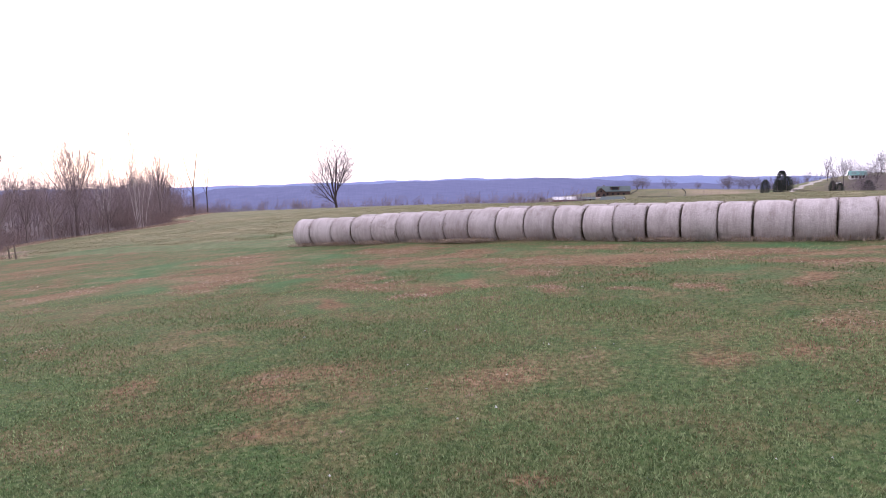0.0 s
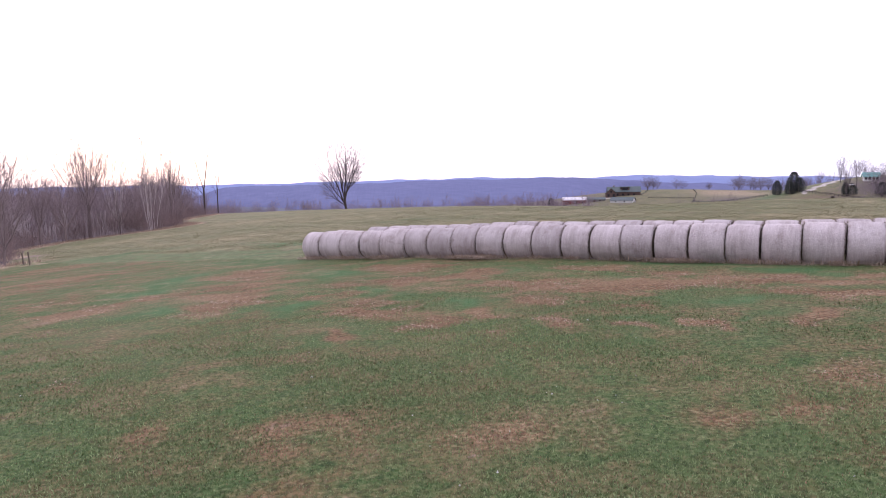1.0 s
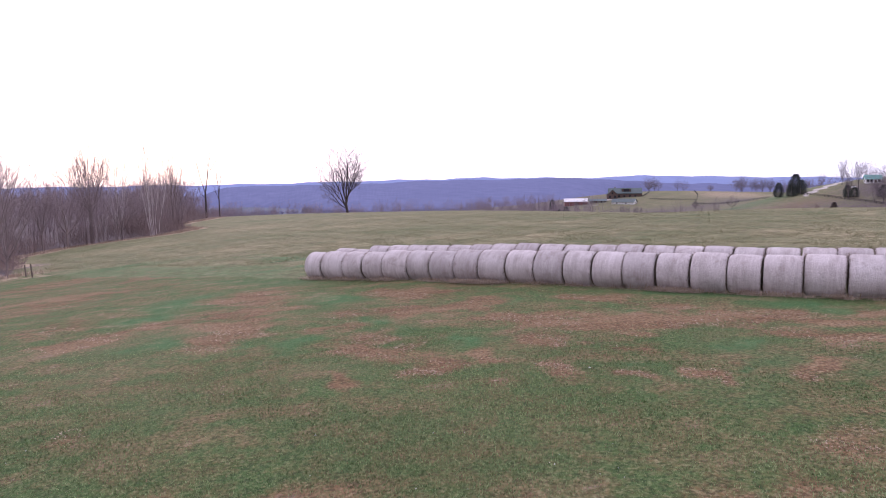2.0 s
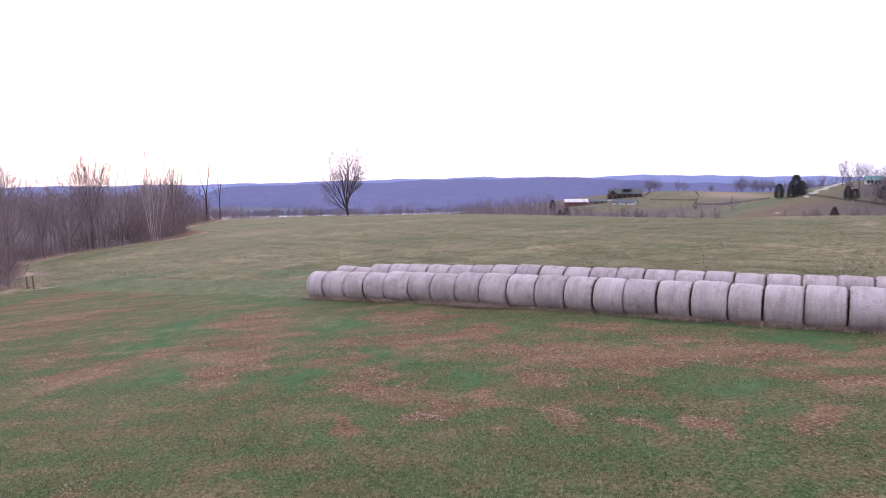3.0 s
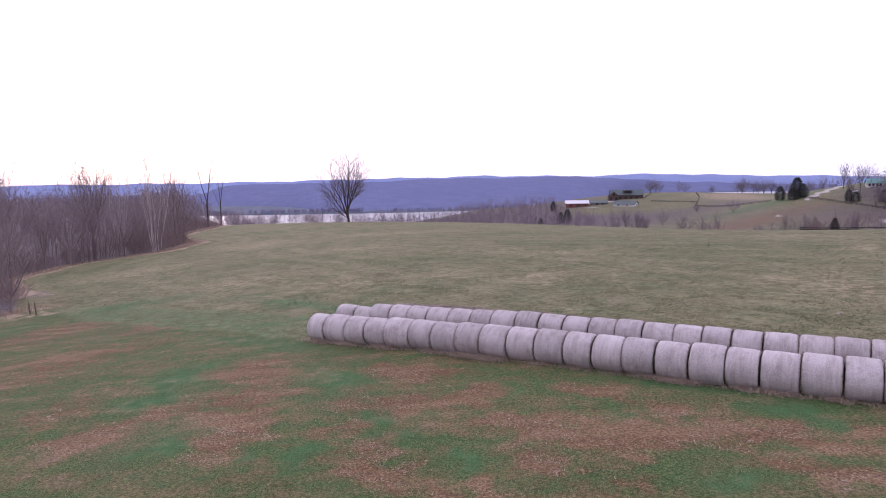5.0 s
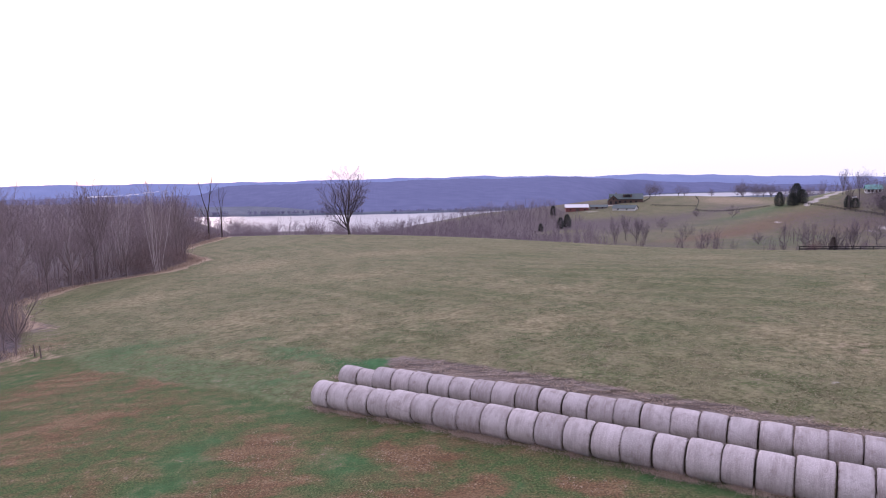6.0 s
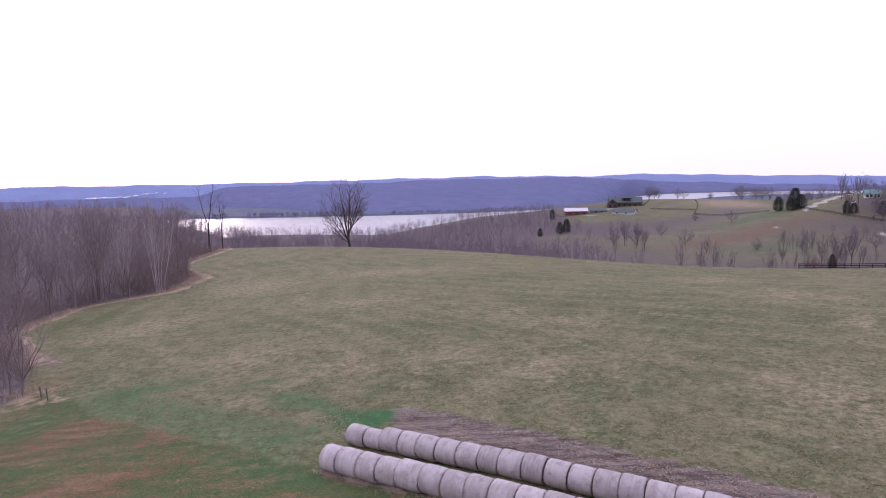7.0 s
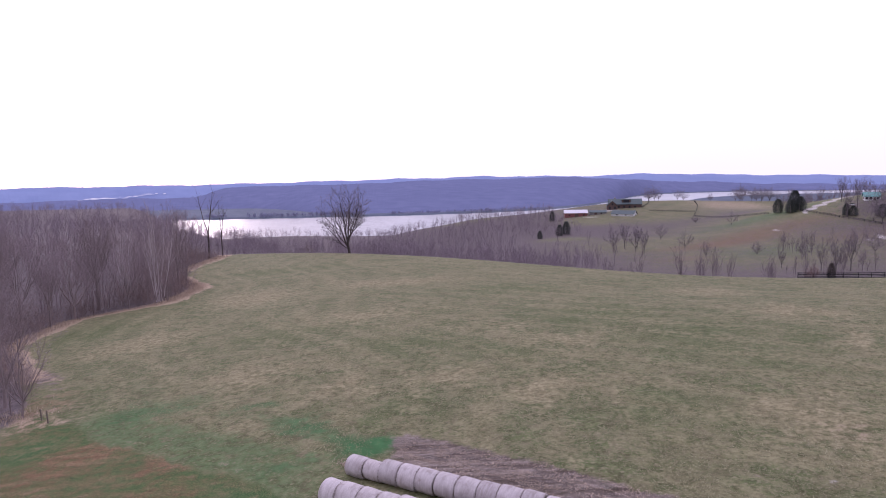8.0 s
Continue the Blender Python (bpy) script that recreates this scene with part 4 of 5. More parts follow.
tree_thing("bare_tree", "slim bare young tree beside a forked tree", "tree", bare_meshes(DARK_BARK, DARK_TWIG, 37, 18.0, 0.19, [(-5, 2, 11.5, 0.13, 7.0, (0, 0)), (9, -6, 9.5, 0.11, 6.6, (0, 0)), (-22, 12, 6.5, 0.08, 6.0, (0, 0))], [(6, 0.3, 38, 0.34, 0.15), (4, 0.3, 38, 0.5, 0.1), (3, 0.3, 36, 0.55, 0.06)], thin=0.022, fork=0.39), standing(-79.3, 208, 0), "trees along the field edge")

# the near tree on the field's western corner, several crooked stems from one foot
CORNER = [(-2, 0, 7.8, 0.085, 2.1, (0, 0)), (-19, 8, 8.2, 0.08, 1.9, (0, 0)), (36, -8, 6.0, 0.065, 1.7, (0, 0)), (-33, -14, 6.8, 0.06, 1.5, (0, 0)), (14, 24, 6.6, 0.055, 2.0, (0, 0)), (-8, -26, 6.8, 0.05, 2.0, (0, 0)), (20, -20, 5.6, 0.045, 2.1, (0, 0))]
tree_thing("bare_tree", "multi-limbed bare tree in dry grass at the field corner", "tree", bare_meshes(BARK, TWIG, 43, 10.5, 0.105, CORNER, [(8, 0.25, 44, 0.44, 0.10), (6, 0.2, 42, 0.5, 0.08), (5, 0.2, 38, 0.6, 0.05)], thin=0.010, fork=0.2, lean=(0.3, 0), fineness=3), standing(-42.6, 57.4, 0), "trees along the field edge")
tree_thing("bare_tree", "leaning bare tree behind a multi-stemmed tree at the field corner", "tree", bare_meshes(BARK, TWIG, 44, 13.5, 0.2, fan(44, 13.5, 0.2, 5, 34, 0.2), OPEN, thin=0.014, fork=0.2), standing(-47.2, 61.5, 0), "trees along the field edge")
tree_thing("bare_tree", "small bare sapling in dry grass at the field corner", "tree", bare_meshes(BARK, TWIG, 45, 6.5, 0.07, fan(45, 6.5, 0.25, 3, 26, 0.08), OPEN, thin=0.010, fork=0.25), standing(-44.0, 57.9, 0), "trees along the field edge")

KINDS = [("grey bare woodland tree with a broad twiggy crown", bare_meshes(BARK, TWIG, 51, 15.0, 0.24, fan(51, 15.0, 0.24, 9, 46, 0.24), FULL, thin=0.017, fork=0.24)),
         ("bare woodland tree with a rounded crown and low fork", bare_meshes(BARK, TWIG, 52, 14.5, 0.22, fan(52, 14.5, 0.18, 10, 42, 0.22), FULL, thin=0.017, fork=0.18)),
         ("tall straight bare woodland tree with upswept twigs", bare_meshes(BARK, TWIG, 53, 16.5, 0.22, fan(53, 16.5, 0.32, 6, 24, 0.22), UPRIGHT, thin=0.017, fork=0.32)),
         ("slender bare woodland tree with thin upright limbs", bare_meshes(BARK, TWIG, 54, 13.5, 0.16, fan(54, 13.5, 0.0, 5, 20, 0.17, 3, 0.6), UPRIGHT, thin=0.016, fork=0.0)),
         ("low bare tree with dense reddish twigs", bare_meshes(BARK, TWIG, 55, 9.5, 0.12, fan(55, 9.5, 0.0, 9, 42, 0.14, 4, 0.8), FULL, thin=0.015, fork=0.0))]
PALE_TREE = bare_meshes(PALE_BARK, PALE_TWIG, 61, 17.5, 0.2, fan(61, 18.0, 0.0, 7, 11, 0.24, 6, 0.9), [(9, 0.3, 26, 0.26, 0.2), (5, 0.2, 30, 0.5, 0.14), (3, 0.2, 30, 0.6, 0.08)], thin=0.017, fork=0.0)
ROUND_TREE = bare_meshes(BARK, TWIG, 62, 19.0, 0.32, fan(62, 19.0, 0.36, 15, 36, 0.32), [(9, 0.25, 38, 0.42, 0.16), (6, 0.2, 38, 0.5, 0.12), (5, 0.2, 36, 0.6, 0.08)], thin=0.016, fork=0.36)

tree_thing("bare_tree", "pale-barked multi-stemmed tree at the wood's edge", "tree", PALE_TREE, standing(-60.6, 123.5, 20, 1.0), "trees along the field edge")
tree_thing("bare_tree", "pale-barked slender tree at the wood's edge", "tree", PALE_TREE, standing(-68.0, 124.0, 140, 0.9), "trees along the field edge")
tree_thing("bare_tree", "tall round-crowned bare tree above the wood", "tree", ROUND_TREE, standing(-71.8, 121.0, 0, 1.0), "trees along the field edge")
tree_thing("bare_tree", "tall round-crowned bare tree above the wood", "tree", ROUND_TREE, standing(-88.5, 116.0, 130, 0.98), "trees along the field edge")
tree_thing("bare_tree", KINDS[0][0], "tree", KINDS[0][1], standing(-82.0, 113.0, 200, 1.2), "trees along the field edge")
tree_thing("bare_tree", KINDS[1][0], "tree", KINDS[1][1], standing(-97.0, 118.0, 75, 1.3), "trees along the field edge")
tree_thing("bare_tree", "tall bare tree with upright limbs in the wood", "tree", KINDS[2][1], standing(-64.0, 140.0, 60, 1.05), "trees along the field edge")

rng = np.random.default_rng(77)
y = 86.0
while y < 180:
    for back in ((rng.uniform(1.5, 5),) if rng.random() < 0.5 else (rng.uniform(1.5, 4), rng.uniform(6, 13))):
        k = int(rng.choice(5, p=(0.16, 0.16, 0.22, 0.22, 0.24)))
        yy = y + rng.uniform(-1.5, 1.5)
        xx = float(wood_edge(yy)) - back
        tree_thing("bare_tree", KINDS[k][0], "tree", KINDS[k][1], standing(xx, yy, rng.uniform(0, 360), rng.uniform(0.58, 0.98) * (0.75 if yy > 170 else 1)), "trees along the field edge")
    y += 5.4


def simple_tree(seed, height, leaders, splay, plan, thin, fork=0.2, stems=1, foot=0.5, girth=0.18):
    thick, fine = bare(seed, height, girth, fan(seed, height, fork, leaders, splay, girth, stems, foot), plan, thin=thin, fork=fork, fineness=1)
    return tube_mesh("tree", np.concatenate([thick, fine]), 3, None, 2)


def wood(name, label, spots, kinds, mat, seed):
    """Many bare trees too far off to count, as one piece."""
    g = np.random.default_rng(seed)
    vs, fs, base = [], [], 0
    for x, y, size in spots:
        v, f = kinds[int(g.integers(len(kinds)))]
        a = g.uniform(0, 6.28)
        c, s = math.cos(a), math.sin(a)
        sz = size * g.uniform(0.85, 1.2)
        w = np.stack([(v[:, 0] * c - v[:, 1] * s) * size + x, (v[:, 0] * s + v[:, 1] * c) * size + y, v[:, 2] * sz + ground_z(x, y) - 0.1], 1)
        vs.append(w)
        fs.append(f + base)
        base += len(v)
    return tagged(new(name, raw_mesh(name, np.concatenate(vs), np.concatenate(fs), mat)), label, "woodland", kind="stuff")


FAR_KINDS = [simple_tree(70 + i, 12.0 + i % 3, 4, 34, [(6, 0.25, 34, 0.40, 0.16), (5, 0.2, 34, 0.58, 0.1)], 0.036, 0.22) for i in range(6)]
MID_KINDS = [simple_tree(80 + i, 13.0 + i % 3, 5, 28, [(6, 0.25, 34, 0.40, 0.18), (4, 0.2, 36, 0.5, 0.12), (4, 0.2, 34, 0.65, 0.08)], 0.019, 0.22) for i in range(6)]
SLOPE_KINDS = [simple_tree(120 + i, 13.0 + i % 3, 4, 19, [(8, 0.2, 32, 0.34, 0.2), (5, 0.2, 34, 0.5, 0.14), (3, 0.2, 32, 0.66, 0.1)], 0.016, 0.2) for i in range(6)]
BUSH_KINDS = [simple_tree(90 + i, 3.4, 6, 44, [(5, 0.2, 36, 0.45, 0.1), (4, 0.2, 36, 0.6, 0.06)], 0.011, 0.0, 4, 0.7, 0.035) for i in range(5)]

spots = []
while len(spots) < 210:                                     # behind the western edge trees
    y = rng.uniform(62, 230)
    back = rng.uniform(4, 75)
    x = float(wood_edge(y)) - back
    if -1.0 < x / y and (y > 90 or x < -60) and (y < 172 or x / y < -0.47):
        spots.append((x, y, rng.uniform(0.55, 0.85)))
wood("woodland", "dense grey-brown leafless wood west of the field", spots, MID_KINDS, TWIG, 1)
spots = []
while len(spots) < 720:                                     # the wood goes on along the bench
    y = 200 + 900 * rng.random() ** 1.15
    x = -y * (0.395 + 0.485 * rng.random() ** 1.1)
    if x < float(wood_edge(y)) - 3:
        spots.append((x, y, rng.uniform(0.75, 1.1) * min(1.0, max(0.75, (-x / y - 0.36) / 0.09))))
for k in range(60):                                         # thick growth where the wood meets the field's end
    y = rng.uniform(205, 310)
    spots.append((-y * rng.uniform(0.425, 0.52), y, rng.uniform(0.6, 0.95)))
wood("woodland", "leafless wood spreading over a bench west of the field", spots, FAR_KINDS, FAR_TWIG, 5)

spots = []
while len(spots) < 560:                                     # brush under the wood's edge
    y = rng.uniform(66, 200)
    back = abs(rng.normal(0, 5))
    x = float(wood_edge(y)) - back - 1.4
    spots.append((x, y, rng.uniform(0.35, 0.8) + min(0.9, 0.16 * back)))
for k in range(44):                                         # lower towards the thin trees
    u = rng.random()
    spots.append((-92 + 15 * u + rng.normal(0, 1.5), 188 + 15 * u + rng.normal(0, 2.5), (2.1 - 1.4 * u) * rng.uniform(0.7, 1.1)))
for k in range(26):                                         # a tangle in the field corner
    spots.append((-48.0 + rng.normal(0, 1.8), 62.0 + rng.normal(0, 2.6), rng.uniform(0.25, 0.55)))
wood("underbrush", "tangled brown leafless brush along the wood's edge", spots, BUSH_KINDS, BRUSH_TWIG, 2)


def open_hill(x, y):
    """Pasture on the house hill, kept free of trees."""
    return (x > 98 and y > 345 and y < 800 and x > 98 + (y < 430) * 30) or (((x - 118) / 55) ** 2 + ((y - 540) / 60) ** 2 < 1)


spots = []
while len(spots) < 1300:                                     # on the slope below the field
    y = rng.uniform(130, 1090) if rng.random() < 0.34 else rng.uniform(130, 420)
    x = y * rng.uniform(-0.44, 0.78)
    if y > 640 and (x > 60 or x / y < -0.40):
        continue
    patch = math.sin(x / 17 + 1.4 * math.sin(y / 29)) + math.sin(y / 23 + 1.1 * math.sin(x / 31 + 1.0))
    if x > 70 and patch < 0.25 and rng.random() < 0.85:
        continue
    d = y - float(field_end(x))
    if d < 14 or open_hill(x, y) or (x > 60 and rng.random() < 0.2) or (abs(x - 20) < 35 and abs(y - 628) < 14):
        continue
    size = min(rng.uniform(0.7, 1.05), (4.9 + 1.2 * (x > 60) - 0.029 * y - ground_z(x, y)) / 15.5)
    if size < 0.3:
        continue
    spots.append((x, y, size))
near_slope = [p for p in spots if p[0] > 40 and p[1] < 450]
spots = [p for p in spots if not (p[0] > 40 and p[1] < 450)]
near_slope = [(x, y, s * 0.85) for x, y, s in near_slope[::7]]
wood("slope_woods", "leafless purple-brown thickets on the hillside below the field", near_slope, SLOPE_KINDS, SLOPE_TWIG, 6)
wood("valley_woods", "leafless purple-brown woods on the valley slope", spots, FAR_KINDS, FAR_TWIG, 3)
spots = []
while len(spots) < 420:                                     # wood crowning the spur west of the barn
    y, x = rng.uniform(470, 640), rng.uniform(-80, 98)
    if ((x - 122) / 40) ** 2 + ((y - 548) / 45) ** 2 < 1:
        continue
    spots.append((x, y, rng.uniform(0.5, 0.9)))
wood("spur_woods", "leafless wood on the spur west of a barn", spots, FAR_KINDS, FAR_TWIG, 4)

spots = []
while len(spots) < 70:                                     # scrub and trees below the white farmhouse
    a, r = radians(rng.uniform(27.5, 38)), rng.uniform(300, 400)
    x, y = r * math.sin(a), r * math.cos(a)
    if math.sin(x / 9) + math.sin(y / 13 + 1) > -0.4:
        spots.append((x, y, rng.uniform(0.3, 0.65)))
wood("slope_woods", "leafless scrub on the slope below a farmhouse", spots, SLOPE_KINDS, SLOPE_TWIG, 10)

spots = []
while len(spots) < 150:                                     # a soft line of trees behind the drive and the farmhouse
    a, r = radians(rng.uniform(27.5, 36.5)), rng.uniform(545, 610)
    spots.append((r * math.sin(a), r * math.cos(a), rng.uniform(0.5, 1.0)))
wood("hilltop_woods", "leafless grey-brown trees along the top of the house hill", spots, FAR_KINDS, HILL_TWIG, 21)

BANK_KINDS = [simple_tree(100 + i, 9.0 + i % 2, 4, 40, [(9, 0.1, 40, 0.5, 0.1)], 0.17, 0.1, girth=0.3) for i in range(4)]
spots = []
while len(spots) < 620:                                     # the far bank, a broken line of trees at the water's edge
    a = radians(rng.uniform(-22, 17))
    x = math.tan(a) * 1750
    y = float(far_bank(x)) + abs(rng.normal(0, 22)) + 8
    if math.sin(a * 61) + math.sin(a * 23 + 1) > -1.1:
        spots.append((y * math.tan(a), y, rng.uniform(0.7, 1.5) * (1.0 if a < -0.12 else 0.7)))
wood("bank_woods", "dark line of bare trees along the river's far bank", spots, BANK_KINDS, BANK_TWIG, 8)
spots = []
while len(spots) < 260:                                     # the near bank
    x = rng.uniform(-440, 60)
    y = 1075 + rng.normal(0, 28)
    if math.sin(x / 37) + math.sin(x / 13 + 1) > -0.9:
        spots.append((x, y, rng.uniform(0.4, 0.8)))
wood("bank_woods", "bare trees along the river's near bank", spots, FAR_KINDS, FAR_TWIG, 9)

HILL_KINDS = [bare_meshes(HILL_BARK, HILL_TWIG, 110 + i, h, 0.22, fan(110 + i, h, fk, 9, sp, 0.22), plan, thin=0.030, fork=fk) for i, (h, sp, fk, plan) in enumerate(((15, 60, 0.14, BROAD), (15, 54, 0.16, BROAD), (16, 26, 0.28, UPRIGHT), (14, 22, 0.2, UPRIGHT), (9, 60, 0.06, BROAD)))]
HILL_TALL = (15, 15, 16, 14, 9)
# trees that stand apart on the house hill: x, y, kind, height, turn
BY_PASTURE = ((286, 636, 0, 14, 20), (292, 640, 1, 15, 0), (300, 652, 0, 16, 60), (306, 644, 1, 15, 110), (312, 650, 1, 13, 200), (322, 655, 0, 14, 90), (328, 652, 1, 14, 150), (334, 648, 1, 12, 10), (342, 640, 0, 13, 80),
              (296, 646, 1, 16, 33), (309, 640, 0, 14, 250), (317, 646, 1, 15, 75), (325, 645, 0, 15, 310), (348, 646, 1, 13, 140), (198, 636, 1, 13, 60), (201, 646, 0, 15, 20), (232, 650, 1, 12, 200), (240, 655, 0, 12, 10), (205, 640, 0, 15, 120), (214, 655, 1, 12, 40), (262, 640, 4, 8, 30), (352, 560, 2, 15, 0), (365, 545, 3, 13, 90))
ON_SLOPE = ((191, 430, 0, 10, 50), (187, 484, 4, 7, 80), (150, 285, 3, 8, 15), (161, 273, 2, 12, 100), (165, 269, 3, 14, 30), (172, 270, 2, 16, 200), (134, 331, 0, 10, 300), (108, 370, 1, 15, 10), (105, 384, 2, 15, 75),
            (99, 386, 0, 14, 130), (109, 357, 2, 12, 250), (136, 367, 0, 11, 45), (137, 413, 1, 11, 170), (159, 327, 4, 7, 60), (174, 310, 0, 9, 220), (207, 307, 1, 11, 140), (112, 381, 3, 13, 40))
BY_HOUSE = ((250, 389, 2, 17, 15), (254, 412, 2, 16, 200), (240, 359, 0, 13, 80), (244, 357, 1, 16, 130), (236, 376, 2, 16, 40), (258, 384, 0, 14, 70), (266, 382, 1, 14, 10), (276, 396, 0, 15, 250), (284, 404, 3, 15, 20),
            (292, 400, 0, 14, 160), (272, 416, 1, 13, 90), (262, 352, 0, 12, 30))
for x, y, k, tall, turn in BY_PASTURE + ON_SLOPE + BY_HOUSE:
    tree_thing("bare_tree", KINDS[k][0].replace("woodland", "hillside"), "tree", HILL_KINDS[k], standing(x, y, turn, tall / HILL_TALL[k]), "trees on the house hill")
bush = bare_meshes(BARK, RED_TWIG, 66, 4.6, 0.05, fan(66, 4.6, 0.0, 9, 44, 0.06, 6, 0.5), FULL, thin=0.016, fork=0.0)
tree_thing("brow_bush", "low brown leafless bush on the field brow", "bush", bare_meshes(BARK, TWIG, 67, 3.2, 0.05, fan(67, 3.2, 0.0, 9, 46, 0.06, 6, 0.6), FULL, thin=0.016, fork=0.0), standing(-48.5, 203.0, 0, 1.0))
tree_thing("russet_bush", "round bush with rust-red leaves beside a black fence", "bush", bush, standing(76.0, 131.5, 0, 0.62))
tree_thing("russet_bush", "round bush with rust-red leaves beside a black fence", "bush", bush, standing(77.6, 135.5, 120, 0.6))


# ---------------------------------------------------------------- cedars
def cedar(x, y, height, width, seed, needles=NEEDLE):
    """A dark evergreen: trunk and a ragged cone of drooping sprays."""
    g = np.random.default_rng(seed)
    base = tagged(new("cedar_tree"), "dark green cone-shaped cedar tree on the hillside" if needles is NEEDLE else "small brownish columnar cedar beside a black board fence", "tree", "cedars")
    base.matrix_world = standing(x, y, g.uniform(0, 360))
    tv, tf = tube_mesh("trunk", [(0, 0, -0.2, 0, 0, height * 0.5, 0.16, 0.10), (0, 0, height * 0.5, 0, 0, height * 0.96, 0.10, 0.02)], 7, BARK)
    mesh_part("trunk", soften(raw_mesh("trunk", tv, tf, BARK)), base)
    segs = []
    for i in range(3600):
        t = g.uniform(0.04, 1.0)
        a = g.uniform(0, 6.28)
        lobe = 1 + 0.22 * math.sin(3 * a + seed) + 0.15 * math.sin(7 * t * 6 + a)
        rad = width * min(1.0, (1 - t) * 1.9 + 0.10) ** 0.6 * (0.75 + 0.25 * min(1, t * 6)) * lobe * math.sqrt(g.uniform(0.25, 1))
        p = np.array([math.cos(a) * rad, math.sin(a) * rad, t * height])
        q = p + np.array([math.cos(a), math.sin(a), g.uniform(-0.3, 0.9)]) * height * g.uniform(0.022, 0.05)
        segs.append((*p, *q, height * 0.012, 0.0))
    cv, cf = tube_mesh("crown", segs, 3, needles)
    mesh_part("crown", raw_mesh("crown", cv, cf, needles), base, "dense dark green sprays" if needles is NEEDLE else "dense winter-brown sprays")
    return base


for i, (x, y, h, w) in enumerate(((222.4, 430, 9.8, 3.0), (230.4, 424, 13.4, 3.8), (230, 417, 9.6, 3.5), (224, 417, 9.0, 3.2), (237, 379, 7.5, 1.9), (239.5, 376, 6.0, 2.4), (250, 366, 7.5, 3.0), (78, 461, 8.5, 2.4), (84, 468, 10.0, 2.8), (88, 560, 9, 2.5), (62, 452, 6, 1.8))):
    cedar(x, y, h, w, i + 3)
cedar(80.4, 132.6, 3.6, 0.78, 31, BROWN_NEEDLE)


# ---------------------------------------------------------------- fences
def board_fence(label, points, spacing, height, rails, thick=0.13):
    """Posts and boards along a line of places, one thing."""
    base = tagged(new("board_fence"), label, "fence", "black board fences")
    path = [Vector((*p, 0)) for p in points]
    spots = []
    for a, b in zip(path, path[1:]):
        n = max(1, round((b - a).length / spacing))
        spots += [a.lerp(b, i / n) for i in range(n)]
    spots.append(path[-1])
    spots = [Vector((p.x, p.y, ground_z(p.x, p.y))) for p in spots]
    base.location = spots[0]
    bm = box(bmesh.new(), -thick / 2, thick / 2, -thick / 2, thick / 2, -0.4, height, 0.015)
    post = part("post", bm, BLACK_BOARD, base).data
    for p in spots[1:]:
        mesh_part("post", post, base).location = p - spots[0]
    for p, q in zip(spots, spots[1:]):
        for h in rails:
            d = q - p
            bm = box(bmesh.new(), -0.02, d.length + 0.02, -thick / 2 - 0.03, -thick / 2, -0.075, 0.075)
            ob = part("rail", bm, BLACK_BOARD, base)
            ob.matrix_basis = Matrix.Translation(p - spots[0] + Vector((0, 0, h))) @ d.to_track_quat("X", "Z").to_matrix().to_4x4()
    return base


board_fence("black four-board fence along the field's far edge", [(73.0, 132.1), (85.5, 131.6), (96, 131.2), (111, 130.6)], 3.0, 1.4, (0.28, 0.62, 0.96, 1.3))
board_fence("dark board fence across the hill pasture", [(178, 568), (194, 558), (211, 548)], 4.0, 1.4, (0.5, 0.95, 1.35), 0.16)
board_fence("dark board fence below the hill pasture", [(201, 524), (208, 495), (214, 465), (220, 438)], 4.0, 1.4, (0.5, 0.95, 1.35), 0.16)
board_fence("dark board fence climbing the hill pasture", [(201, 524), (214, 552), (228, 585), (240, 625)], 4.0, 1.4, (0.5, 0.95, 1.35), 0.16)
board_fence("dark board fence along a gravel drive", [(229, 414), (230, 394), (233, 375), (243, 352)], 3.2, 1.4, (0.5, 0.95, 1.35), 0.16)
board_fence("dark board fence beside the lodge", [(178, 590), (190, 612), (200, 640)], 4.0, 1.4, (0.5, 0.95, 1.35), 0.16)

for x, y, h in ((-39.6, 55.9, 1.15), (-38.4, 55.0, 1.2)):
    bm = bmesh.new()
    bmesh.ops.create_cone(bm, cap_ends=True, segments=10, radius1=0.075, radius2=0.065, depth=h + 0.4, matrix=pose(0, 0, h / 2 - 0.2, 2, -2, 0))
    me = bpy.data.meshes.new("fence_post")
    bm.to_mesh(me)
    bm.free()
    me.materials.append(POST)
    tagged(new("fence_post", me), "old round wooden fence post in dry grass", "post", "old fence posts").location = (x, y, ground_z(x, y))


